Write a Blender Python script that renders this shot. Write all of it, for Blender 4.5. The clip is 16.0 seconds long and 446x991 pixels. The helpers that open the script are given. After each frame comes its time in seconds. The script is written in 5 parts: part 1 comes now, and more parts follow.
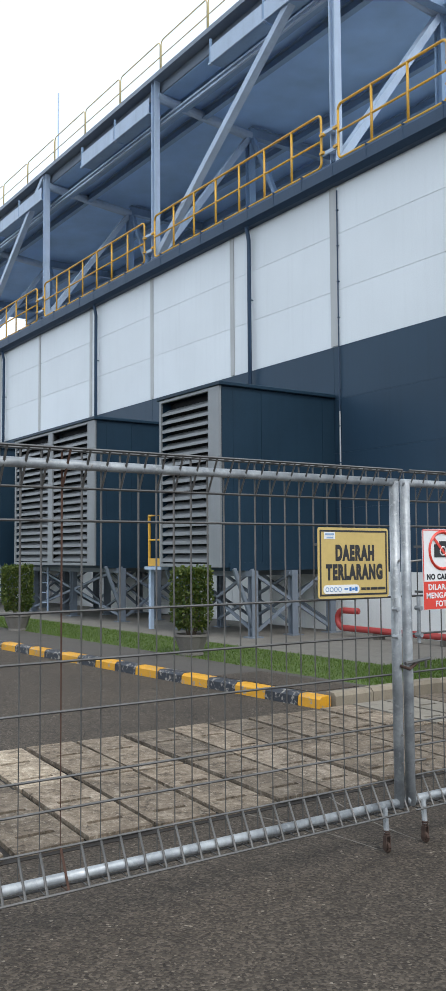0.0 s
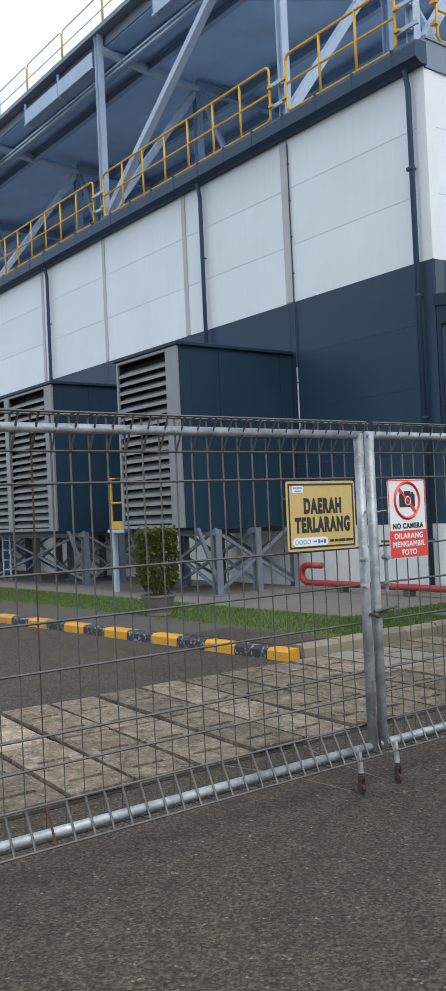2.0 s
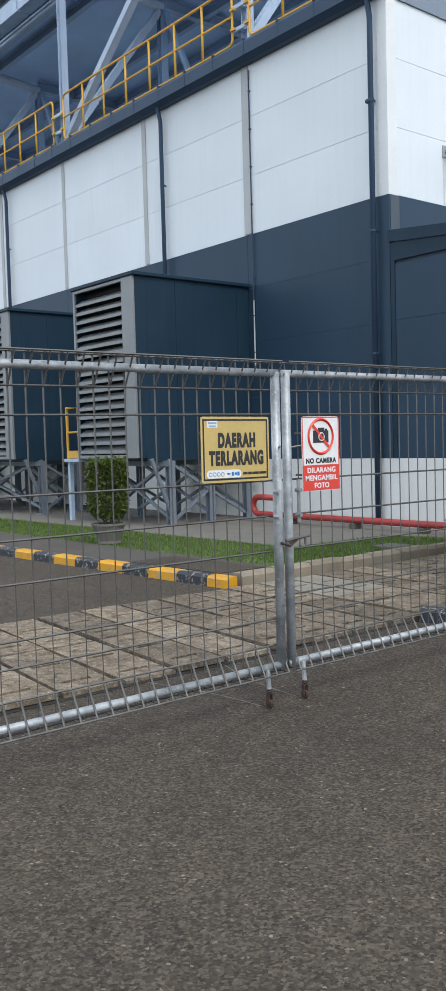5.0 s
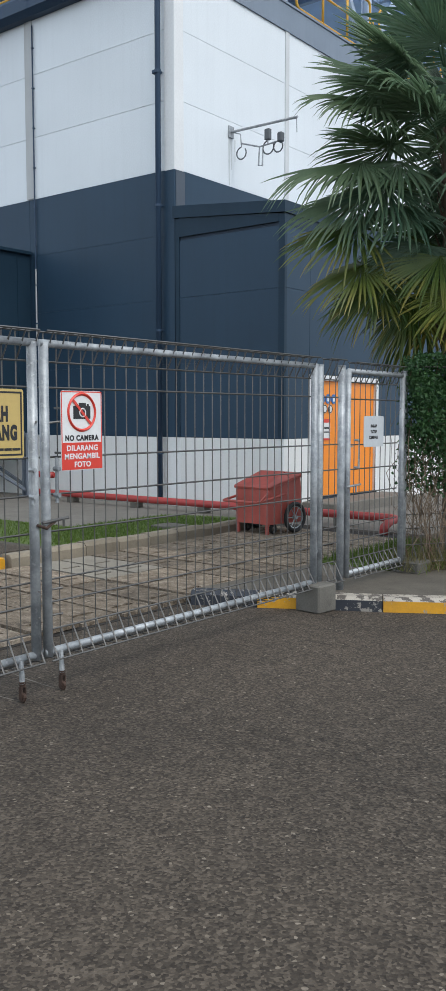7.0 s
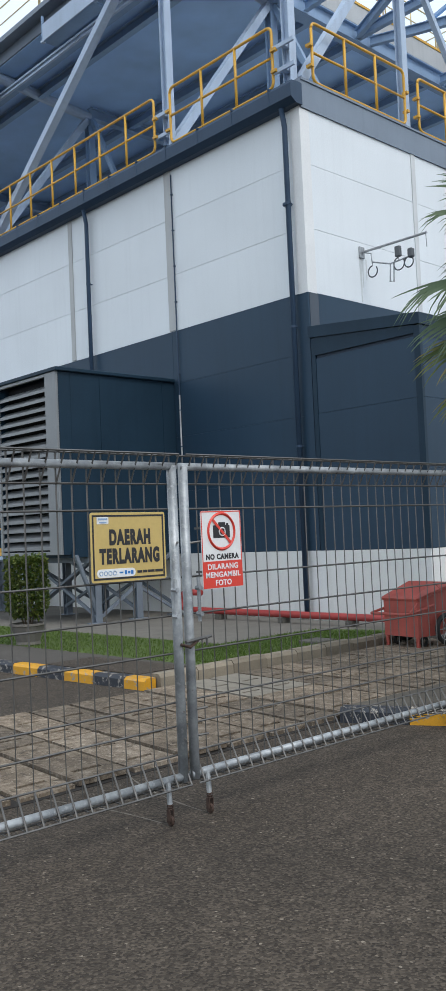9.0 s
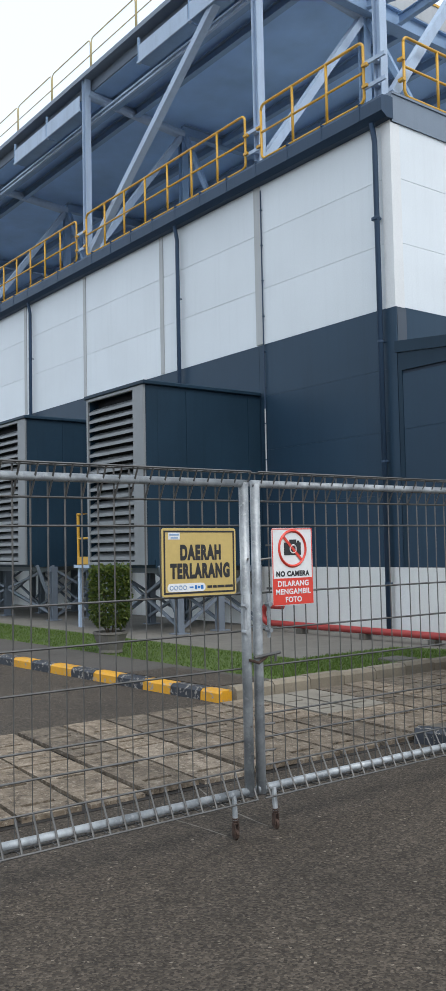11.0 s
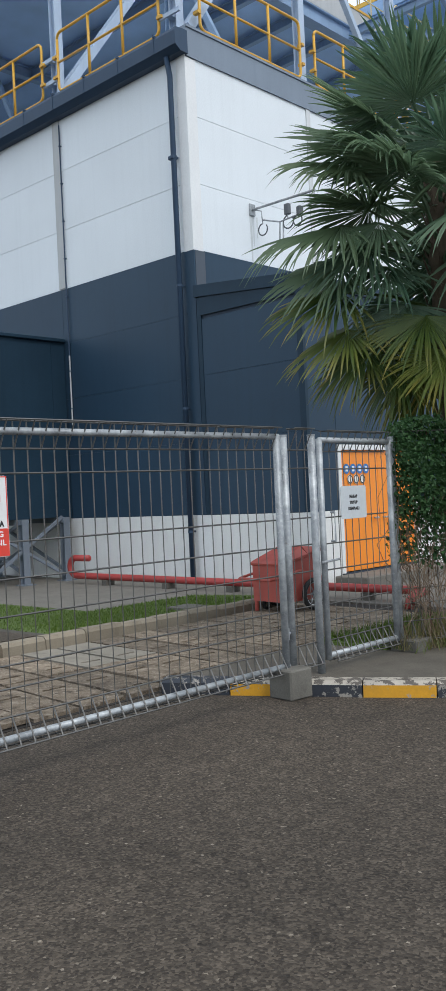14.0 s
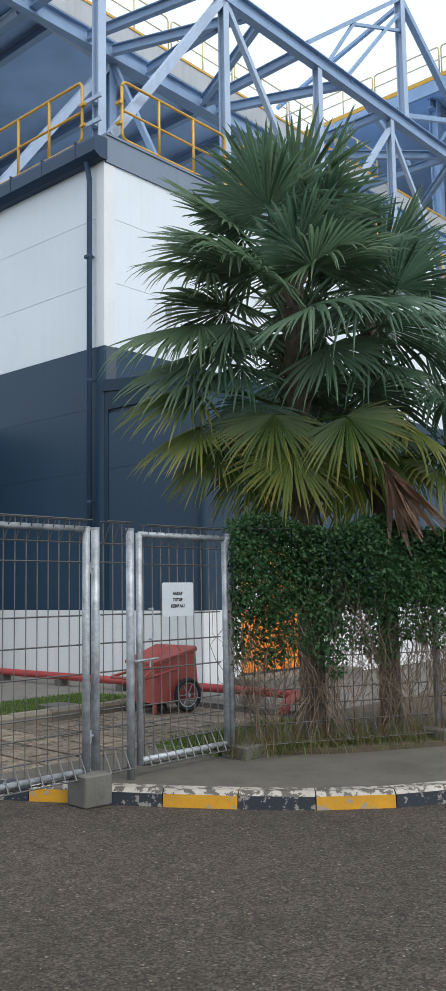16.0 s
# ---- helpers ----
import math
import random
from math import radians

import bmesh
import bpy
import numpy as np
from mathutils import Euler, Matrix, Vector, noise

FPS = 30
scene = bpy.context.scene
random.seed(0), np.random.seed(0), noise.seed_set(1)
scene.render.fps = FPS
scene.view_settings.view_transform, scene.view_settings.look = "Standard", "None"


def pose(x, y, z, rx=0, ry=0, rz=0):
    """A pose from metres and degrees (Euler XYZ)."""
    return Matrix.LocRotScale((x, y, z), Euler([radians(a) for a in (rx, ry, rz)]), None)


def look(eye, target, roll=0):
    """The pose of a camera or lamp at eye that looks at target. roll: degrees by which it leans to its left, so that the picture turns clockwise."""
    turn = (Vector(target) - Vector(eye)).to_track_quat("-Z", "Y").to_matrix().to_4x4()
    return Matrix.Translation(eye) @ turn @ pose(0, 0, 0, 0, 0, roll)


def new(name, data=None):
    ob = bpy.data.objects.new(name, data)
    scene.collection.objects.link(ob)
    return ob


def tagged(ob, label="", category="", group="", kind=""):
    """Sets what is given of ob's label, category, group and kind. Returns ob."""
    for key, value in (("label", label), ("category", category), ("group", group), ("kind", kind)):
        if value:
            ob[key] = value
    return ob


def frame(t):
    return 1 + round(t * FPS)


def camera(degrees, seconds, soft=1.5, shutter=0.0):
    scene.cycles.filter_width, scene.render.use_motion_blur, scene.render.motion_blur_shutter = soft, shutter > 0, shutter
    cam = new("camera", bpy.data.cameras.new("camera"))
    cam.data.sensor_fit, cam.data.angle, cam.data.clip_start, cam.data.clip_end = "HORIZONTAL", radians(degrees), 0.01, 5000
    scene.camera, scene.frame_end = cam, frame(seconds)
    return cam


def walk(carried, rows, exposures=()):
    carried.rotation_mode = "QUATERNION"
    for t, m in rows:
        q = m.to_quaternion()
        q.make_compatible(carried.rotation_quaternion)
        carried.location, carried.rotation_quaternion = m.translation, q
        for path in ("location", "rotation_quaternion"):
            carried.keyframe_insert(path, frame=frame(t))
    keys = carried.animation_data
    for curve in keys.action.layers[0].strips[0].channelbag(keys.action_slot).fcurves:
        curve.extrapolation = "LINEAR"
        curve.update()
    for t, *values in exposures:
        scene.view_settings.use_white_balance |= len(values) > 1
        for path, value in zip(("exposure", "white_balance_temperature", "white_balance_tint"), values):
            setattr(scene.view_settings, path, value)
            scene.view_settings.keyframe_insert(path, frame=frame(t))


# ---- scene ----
cam = camera(27.6, 16.0)
PATH = [
    (0, (9.502, -11.609, 1.501), (7.859, -10.476, 1.629), -0.4),
    (0.5, (9.52, -11.646, 1.493), (7.908, -10.466, 1.583), -0.9),
    (1, (9.516, -11.654, 1.485), (7.917, -10.455, 1.534), -1.8),
    (1.5, (9.514, -11.655, 1.487), (7.918, -10.451, 1.527), -2.7),
    (2, (9.504, -11.668, 1.485), (7.909, -10.461, 1.524), -2.6),
    (2.5, (9.491, -11.678, 1.478), (7.898, -10.469, 1.515), -2.0),
    (3, (9.489, -11.691, 1.481), (7.896, -10.483, 1.508), -1.7),
    (3.2, (9.488, -11.694, 1.483), (7.894, -10.487, 1.506), -1.7),
    (5.3, (9.917, -11.6, 1.488), (8.398, -10.31, 1.326), -1.0),
    (5.5, (9.93, -11.585, 1.489), (8.483, -10.214, 1.323), -0.7),
    (6, (9.857, -11.463, 1.472), (8.472, -10.03, 1.303), -0.2),
    (6.5, (9.773, -11.32, 1.487), (8.526, -9.767, 1.31), 0.0),
    (7, (9.796, -11.306, 1.481), (8.571, -9.734, 1.31), 0.0),
    (7.5, (9.807, -11.293, 1.478), (8.582, -9.719, 1.326), -0.2),
    (8, (9.815, -11.294, 1.485), (8.512, -9.781, 1.364), -1.1),
    (8.5, (9.822, -11.298, 1.48), (8.408, -9.884, 1.463), -1.8),
    (9, (9.846, -11.291, 1.491), (8.383, -9.929, 1.577), -2.5),
    (9.5, (9.858, -11.269, 1.503), (8.334, -9.983, 1.664), -3.4),
    (9.7, (9.871, -11.272, 1.492), (8.349, -9.987, 1.664), -2.9),
    (11.8, (9.971, -11.218, 1.526), (8.361, -10.035, 1.618), -0.6),
    (12, (9.928, -11.152, 1.508), (8.364, -9.908, 1.589), -0.5),
    (12.5, (9.938, -10.964, 1.477), (8.492, -9.583, 1.505), -0.6),
    (13, (9.994, -10.74, 1.463), (8.618, -9.289, 1.472), -1.1),
    (13.5, (10.113, -10.556, 1.454), (8.737, -9.105, 1.455), -1.6),
    (14, (10.288, -10.433, 1.469), (8.912, -8.982, 1.468), -2.7),
    (14.5, (10.36, -10.207, 1.438), (8.978, -8.762, 1.487), -0.2),
    (15, (10.538, -9.971, 1.416), (9.214, -8.478, 1.554), 0.5),
    (15.5, (10.827, -9.772, 1.419), (9.508, -8.283, 1.625), -0.7),
    (16, (11.028, -9.526, 1.415), (9.704, -8.041, 1.627), -0.9),
]
EXPOSURE = [(0, 0.18), (0.4, 0.02), (1.2, 0.03), (3.2, 0.03), (5.3, 0.24), (5.5, 0.22), (6, 0.06), (8, 0.03), (9, -0.06), (9.7, -0.14), (11.8, 0.12), (12, 0.1), (12.6, 0.0), (15, 0.03), (16, 0.08)]
walk(cam, [(t, look(eye, target, roll)) for t, eye, target, roll in PATH], EXPOSURE)

# ---- world, sun ----
world = bpy.data.worlds.new("overcast_sky")
scene.world = world
world.use_nodes = True
wn, wl = world.node_tree.nodes, world.node_tree.links
sky = wn.new("ShaderNodeTexSky")
sky.sky_type = "NISHITA"
sky.sun_disc = False
sky.sun_elevation = radians(52)
sky.sun_rotation = radians(105)
sky.dust_density = 4.0
sky.air_density = 1.0
hsv = wn.new("ShaderNodeHueSaturation")
hsv.inputs["Saturation"].default_value = 0.30
cloud = wn.new("ShaderNodeMix")
cloud.data_type = "RGBA"
cloud.inputs[0].default_value = 0.72
cloud.inputs[7].default_value = (7.9, 9.1, 10.5, 1)
wl.new(sky.outputs[0], hsv.inputs["Color"])
wl.new(hsv.outputs[0], cloud.inputs[6])
wl.new(cloud.outputs[2], wn["Background"].inputs[0])
wn["Background"].inputs[1].default_value = 0.15

sun_data = bpy.data.lights.new("sun", "SUN")
sun_data.energy = 1.3
sun_data.angle = radians(22)
sun_data.color = (1.0, 0.975, 0.94)
sun = new("sun", sun_data)
sun.matrix_world = look((14, -2, 18), (0, 0, 0))

# ---- materials ----
def nodes_of(name):
    m = bpy.data.materials.new(name)
    m.use_nodes = True
    t = m.node_tree
    return m, t, t.nodes["Principled BSDF"]


def ramp(t, fac, stops):
    r = t.nodes.new("ShaderNodeValToRGB")
    e = r.color_ramp.elements
    e[0].position, e[0].color = stops[0][0], (*stops[0][1], 1)
    e[1].position, e[1].color = stops[-1][0], (*stops[-1][1], 1)
    for p, c in stops[1:-1]:
        k = e.new(p)
        k.color = (*c, 1)
    t.links.new(fac, r.inputs[0])
    return r.outputs[0]


def noise_of(t, vec, scale, detail=4.0, rough=0.55, stretch=None):
    n = t.nodes.new("ShaderNodeTexNoise")
    n.inputs["Scale"].default_value = scale
    n.inputs["Detail"].default_value = detail
    n.inputs["Roughness"].default_value = rough
    if stretch:
        mp = t.nodes.new("ShaderNodeMapping")
        mp.inputs["Scale"].default_value = stretch
        t.links.new(vec, mp.inputs[0])
        vec = mp.outputs[0]
    t.links.new(vec, n.inputs["Vector"])
    return n.outputs[0]


def mix(t, fac, a, b, kind="MIX"):
    m = t.nodes.new("ShaderNodeMix")
    m.data_type = "RGBA"
    m.blend_type = kind
    for sock, v in ((m.inputs[0], fac), (m.inputs[6], a), (m.inputs[7], b)):
        if isinstance(v, (int, float)):
            sock.default_value = v
        elif isinstance(v, tuple):
            sock.default_value = (*v, 1)
        else:
            t.links.new(v, sock)
    return m.outputs[2]


def bump(t, b, height, strength, dist=0.01):
    n = t.nodes.new("ShaderNodeBump")
    n.inputs["Strength"].default_value = strength
    n.inputs["Distance"].default_value = dist
    t.links.new(height, n.inputs["Height"])
    t.links.new(n.outputs[0], b.inputs["Normal"])


def rand_of(t):
    return t.nodes.new("ShaderNodeObjectInfo").outputs["Random"]


def place(t):
    return t.nodes.new("ShaderNodeNewGeometry").outputs["Position"]


def surface(name, color, rough=0.6, metal=0.0, var=0.18, big=1.3, fine=45.0, relief=0.08, per_piece=0.0, streak=0.0, spec=0.5):
    """A painted or plain surface with broad tone changes, fine grain, and where asked vertical streaks and a tone of its own for each piece."""
    m, t, b = nodes_of(name)
    p = place(t)
    lo = tuple(max(0, c * (1 - var)) for c in color)
    hi = tuple(min(1, c * (1 + var * 0.6)) for c in color)
    col = ramp(t, noise_of(t, p, big), [(0.3, lo), (0.7, hi)])
    g = noise_of(t, p, fine, 3)
    col = mix(t, 0.25, col, ramp(t, g, [(0.3, tuple(c * 0.7 for c in color)), (0.7, hi)]))
    if streak:
        s = noise_of(t, p, 2.2, 3, 0.6, (3.5, 3.5, 0.16))
        col = mix(t, ramp(t, s, [(0.5, (0, 0, 0)), (0.8, (streak,) * 3)]), col, tuple(c * 0.45 for c in color))
    if per_piece:
        col = mix(t, 1.0, col, ramp(t, rand_of(t), [(0, (1 - per_piece,) * 3), (1, (1, 1, 1))]), "MULTIPLY")
    t.links.new(col, b.inputs["Base Color"])
    t.links.new(ramp(t, g, [(0.2, (max(0, rough - 0.1),) * 3), (0.8, (min(1, rough + 0.1),) * 3)]), b.inputs["Roughness"])
    b.inputs["Metallic"].default_value = metal
    b.inputs["Specular IOR Level"].default_value = spec
    if relief:
        bump(t, b, g, relief, 0.004)
    return m


def chipped(name, paint, under=(0.32, 0.30, 0.27), amount=0.56, rough=0.6):
    """Paint worn through to concrete in ragged patches, with grime."""
    m, t, b = nodes_of(name)
    p = place(t)
    n1, n2 = noise_of(t, p, 15, 7, 0.7), noise_of(t, p, 70, 3)
    mask = ramp(t, n1, [(amount, (0, 0, 0)), (amount + 0.02, (1, 1, 1))])
    base = mix(t, n2, tuple(c * 0.7 for c in paint), paint)
    base = mix(t, ramp(t, noise_of(t, p, 3, 4), [(0.45, (0, 0, 0)), (0.75, (0.5,) * 3)]), base, tuple(c * 0.35 + 0.02 for c in paint))
    conc = mix(t, n2, tuple(c * 0.7 for c in under), under)
    t.links.new(mix(t, mask, base, conc), b.inputs["Base Color"])
    b.inputs["Roughness"].default_value = rough
    bump(t, b, mix(t, 0.5, mask, n2), 0.35, 0.004)
    return m


def asphalt_material():
    m, t, b = nodes_of("asphalt")
    p = place(t)
    v = t.nodes.new("ShaderNodeTexVoronoi")
    v.inputs["Scale"].default_value = 94
    t.links.new(p, v.inputs["Vector"])
    grain = ramp(t, v.outputs["Color"], [(0.13, (0.030, 0.0235, 0.018)), (0.58, (0.069, 0.055, 0.042)), (0.90, (0.122, 0.099, 0.076)), (1.0, (0.31, 0.265, 0.21))])
    broad = ramp(t, noise_of(t, p, 0.55, 5, 0.6), [(0.3, (0.82,) * 3), (0.7, (1.12, 1.11, 1.09))])
    col = mix(t, 1.0, grain, broad, "MULTIPLY")
    mid = ramp(t, noise_of(t, p, 6, 6, 0.7), [(0.35, (0.80,) * 3), (0.7, (1.13,) * 3)])
    col = mix(t, 1.0, col, mid, "MULTIPLY")
    cr = t.nodes.new("ShaderNodeTexVoronoi")
    cr.feature = "DISTANCE_TO_EDGE"
    cr.inputs["Scale"].default_value = 0.42
    warp = t.nodes.new("ShaderNodeVectorMath")
    warp.operation = "ADD"
    t.links.new(p, warp.inputs[0])
    nn = t.nodes.new("ShaderNodeTexNoise")
    nn.inputs["Scale"].default_value = 2.5
    t.links.new(p, nn.inputs["Vector"])
    t.links.new(nn.outputs["Color"], warp.inputs[1])
    t.links.new(warp.outputs[0], cr.inputs["Vector"])
    crack = ramp(t, cr.outputs["Distance"], [(0.0, (0.65,) * 3), (0.006, (1, 1, 1))])
    col = mix(t, 1.0, col, crack, "MULTIPLY")
    t.links.new(col, b.inputs["Base Color"])
    b.inputs["Roughness"].default_value = 0.88
    b.inputs["Specular IOR Level"].default_value = 0.3
    bump(t, b, v.outputs["Distance"], 0.55, 0.007)
    return m


def concrete(name, color, var=0.3, stain=0.5):
    m, t, b = nodes_of(name)
    p = place(t)
    col = ramp(t, noise_of(t, p, 1.6, 6, 0.62), [(0.28, tuple(c * (1 - var) for c in color)), (0.72, color)])
    col = mix(t, ramp(t, noise_of(t, p, 5.5, 6, 0.7), [(0.5, (0, 0, 0)), (0.72, (stain,) * 3)]), col, tuple(c * 0.42 for c in color))
    fine = noise_of(t, p, 90, 3)
    col = mix(t, 0.3, col, ramp(t, fine, [(0.3, tuple(c * 0.6 for c in color)), (0.7, tuple(min(1, c * 1.25) for c in color))]))
    col = mix(t, 1.0, col, ramp(t, rand_of(t), [(0, (0.78,) * 3), (1, (1.05,) * 3)]), "MULTIPLY")
    t.links.new(col, b.inputs["Base Color"])
    b.inputs["Roughness"].default_value = 0.9
    b.inputs["Specular IOR Level"].default_value = 0.25
    bump(t, b, noise_of(t, p, 38, 6, 0.7), 0.35, 0.006)
    return m


def leaf_material(name, dark, light, tip=None, rough=0.45, dry=None):
    m, t, b = nodes_of(name)
    o = t.nodes.new("ShaderNodeTexCoord").outputs["Object"]
    isl = t.nodes.new("ShaderNodeNewGeometry").outputs["Random Per Island"]
    col = mix(t, isl, dark, light)
    col = mix(t, ramp(t, noise_of(t, place(t), 5, 3), [(0.4, (0, 0, 0)), (0.8, (0.5,) * 3)]), col, tuple(c * 0.6 for c in dark))
    if tip:
        col = mix(t, ramp(t, rand_of(t), [(0.35, (0, 0, 0)), (1.0, (0.75,) * 3)]), col, tip)
    if dry:
        along = t.nodes.new("ShaderNodeAttribute")
        along.attribute_name = "reach"
        wear = mix(t, 1.0, ramp(t, along.outputs["Fac"], [(0.5, (0, 0, 0)), (1.0, (1, 1, 1))]), ramp(t, isl, [(0.3, (0.05,) * 3), (0.95, (1, 1, 1))]), "MULTIPLY")
        col = mix(t, wear, col, dry)
    t.links.new(col, b.inputs["Base Color"])
    b.inputs["Roughness"].default_value = rough
    b.inputs["Subsurface Weight"].default_value = 0.0
    tr = t.nodes.new("ShaderNodeBsdfTranslucent")
    t.links.new(col, tr.inputs["Color"])
    ms = t.nodes.new("ShaderNodeMixShader")
    ms.inputs[0].default_value = 0.46
    t.links.new(b.outputs[0], ms.inputs[1])
    t.links.new(tr.outputs[0], ms.inputs[2])
    t.links.new(ms.outputs[0], t.nodes["Material Output"].inputs[0])
    return m


ASPHALT = asphalt_material()
WHITE_PANEL = surface("white_wall_panel", (0.775, 0.82, 0.85), 0.45, var=0.06, big=0.5, relief=0.02, per_piece=0.06, streak=0.08)
DARK_PANEL = surface("slate_blue_wall_panel", (0.026, 0.056, 0.093), 0.45, var=0.14, big=0.6, relief=0.03, per_piece=0.08, streak=0.16, spec=0.26)
# Same white panels low down, with the ground's warm bounce put into the colour.
DADO_BOUNCE = surface("white_panel_with_ground_bounce", (0.77, 0.775, 0.76), 0.5, var=0.08, big=0.8, relief=0.03, per_piece=0.05, streak=0.14)
JOINT = surface("grey_joint_filler", (0.10, 0.12, 0.15), 0.8)
JOINT_DARK = surface("dark_joint_filler", (0.018, 0.034, 0.058), 0.7)
BED = surface("dark_slab_joint", (0.022, 0.018, 0.015), 0.95, var=0.3, big=6)
GREY_STRIP = surface("light_grey_cover_strip", (0.46, 0.47, 0.47), 0.5, var=0.12, streak=0.25)
PALE_STRIP = surface("pale_cover_strip", (0.62, 0.64, 0.65), 0.5, var=0.1, streak=0.2)
GRIME = surface("grey_wall_grime", (0.60, 0.63, 0.64), 0.7, var=0.15, big=5, streak=0.3)
BOX_PAINT = surface("slate_blue_box_paint", (0.0165, 0.038, 0.062), 0.45, var=0.18, big=0.9, relief=0.03, streak=0.2, spec=0.18)
GUTTER = surface("slate_grey_gutter_metal", (0.034, 0.064, 0.112), 0.5, var=0.15, streak=0.2, spec=0.3)
FLASHING = surface("grey_roof_flashing", (0.19, 0.235, 0.295), 0.45, var=0.10, streak=0.2)
DULL_FLASHING = surface("dull_grey_flashing", (0.058, 0.074, 0.098), 0.5, var=0.15, streak=0.2)
SLAT = surface("galvanised_louvre", (0.25, 0.262, 0.27), 0.45, 0.25, var=0.14, streak=0.25)
LOUVRE_SHADE = surface("louvre_shade", (0.018, 0.02, 0.023), 0.9)
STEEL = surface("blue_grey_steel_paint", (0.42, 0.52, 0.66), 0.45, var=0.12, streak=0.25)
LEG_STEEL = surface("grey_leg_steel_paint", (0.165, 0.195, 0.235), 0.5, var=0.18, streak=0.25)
# Darker, bluer copy of STEEL: deck shade and sky glare are in its colour.
STEEL_DIM = surface("shaded_blue_grey_steel", (0.26, 0.38, 0.55), 0.5, var=0.14, streak=0.2)
# Soffit blue is raised so that its colour holds the sky's veiling glare.
SOFFIT = surface("glare_blue_deck_soffit", (0.40, 0.60, 0.88), 0.65, var=0.2, big=0.7)
YELLOW = surface("yellow_railing_paint", (0.66, 0.36, 0.04), 0.45, var=0.12, streak=0.15)
# Railing yellow again, bleached in its colour by glare from the sky behind.
YELLOW_GLARE = surface("yellow_paint_with_sky_glare", (0.66, 0.53, 0.27), 0.5, var=0.1)


def galvanised_material():
    """Zinc coating with pale spangled blotches, dull runs and a little rust bleeding through."""
    m, t, b = nodes_of("galvanised_pipe")
    p = place(t)
    n1, n2, n3 = noise_of(t, p, 7, 5, 0.65), noise_of(t, p, 34, 5, 0.7), noise_of(t, p, 120, 3)
    col = ramp(t, n1, [(0.32, (0.20, 0.215, 0.225)), (0.5, (0.31, 0.33, 0.345)), (0.68, (0.48, 0.50, 0.51))])
    col = mix(t, ramp(t, n2, [(0.54, (0, 0, 0)), (0.62, (0.4,) * 3)]), col, (0.52, 0.54, 0.55))
    col = mix(t, ramp(t, noise_of(t, p, 2.2, 3, 0.6, (3.5, 3.5, 0.16)), [(0.5, (0, 0, 0)), (0.8, (0.4,) * 3)]), col, (0.14, 0.15, 0.155))
    col = mix(t, ramp(t, noise_of(t, p, 13, 6, 0.75), [(0.64, (0, 0, 0)), (0.70, (0.55,) * 3)]), col, (0.15, 0.085, 0.05))
    t.links.new(col, b.inputs["Base Color"])
    t.links.new(ramp(t, n2, [(0.3, (0.36,) * 3), (0.7, (0.6,) * 3)]), b.inputs["Roughness"])
    b.inputs["Metallic"].default_value = 0.3
    bump(t, b, n3, 0.1, 0.003)
    return m


GALV = galvanised_material()
WIRE = surface("dull_galvanised_wire", (0.130, 0.126, 0.120), 0.42, 0.45, var=0.3, big=9, fine=120)
RUST = surface("rusty_wire", (0.085, 0.042, 0.028), 0.8, 0.1, var=0.35, big=20)
CAST_RUST = surface("rusty_caster", (0.06, 0.035, 0.025), 0.8, 0.1, var=0.4, big=25)
CONCRETE = concrete("weathered_concrete", (0.165, 0.155, 0.135), 0.5, 0.85)
PAD = concrete("pale_concrete_pad", (0.20, 0.186, 0.163), 0.35, 0.55)
KERB_BARE = concrete("bare_kerb_concrete", (0.31, 0.265, 0.20), 0.45, 0.8)
PALE_SLAB = concrete("pale_renewed_slab", (0.34, 0.305, 0.25), 0.5, 0.8)
PAVE = concrete("stained_corner_concrete", (0.15, 0.132, 0.108), 0.55, 0.85)
PAVING = concrete("dark_paving", (0.125, 0.113, 0.10), 0.3, 0.5)


def slab_material():
    m, t, b = nodes_of("trench_slab_concrete")
    p = place(t)
    n1, n2, n3 = noise_of(t, p, 2.1, 6, 0.7), noise_of(t, p, 9, 7, 0.75), noise_of(t, p, 85, 3)
    col = ramp(t, n2, [(0.37, (0.035, 0.026, 0.018)), (0.44, (0.18, 0.138, 0.098)), (0.58, (0.31, 0.25, 0.188)), (0.68, (0.52, 0.45, 0.37))])
    col = mix(t, ramp(t, n1, [(0.46, (0, 0, 0)), (0.66, (0.75,) * 3)]), col, (0.085, 0.064, 0.046))
    flakes = ramp(t, noise_of(t, p, 24, 6, 0.75), [(0.55, (0, 0, 0)), (0.60, (0.75,) * 3)])
    col = mix(t, flakes, col, (0.46, 0.40, 0.32))
    pits = ramp(t, noise_of(t, p, 31, 5, 0.7), [(0.36, (0.7,) * 3), (0.42, (0, 0, 0))])
    col = mix(t, pits, col, (0.045, 0.035, 0.027))
    col = mix(t, 0.25, col, ramp(t, n3, [(0.3, (0.08, 0.062, 0.047)), (0.7, (0.42, 0.35, 0.275))]))
    col = mix(t, 1.0, col, ramp(t, rand_of(t), [(0, (0.55,) * 3), (0.75, (0.92, 0.90, 0.87)), (0.9, (0.98,) * 3), (1, (1.5, 1.5, 1.45))]), "MULTIPLY")
    t.links.new(col, b.inputs["Base Color"])
    b.inputs["Roughness"].default_value = 0.9
    b.inputs["Specular IOR Level"].default_value = 0.25
    bump(t, b, n2, 0.8, 0.02)
    return m


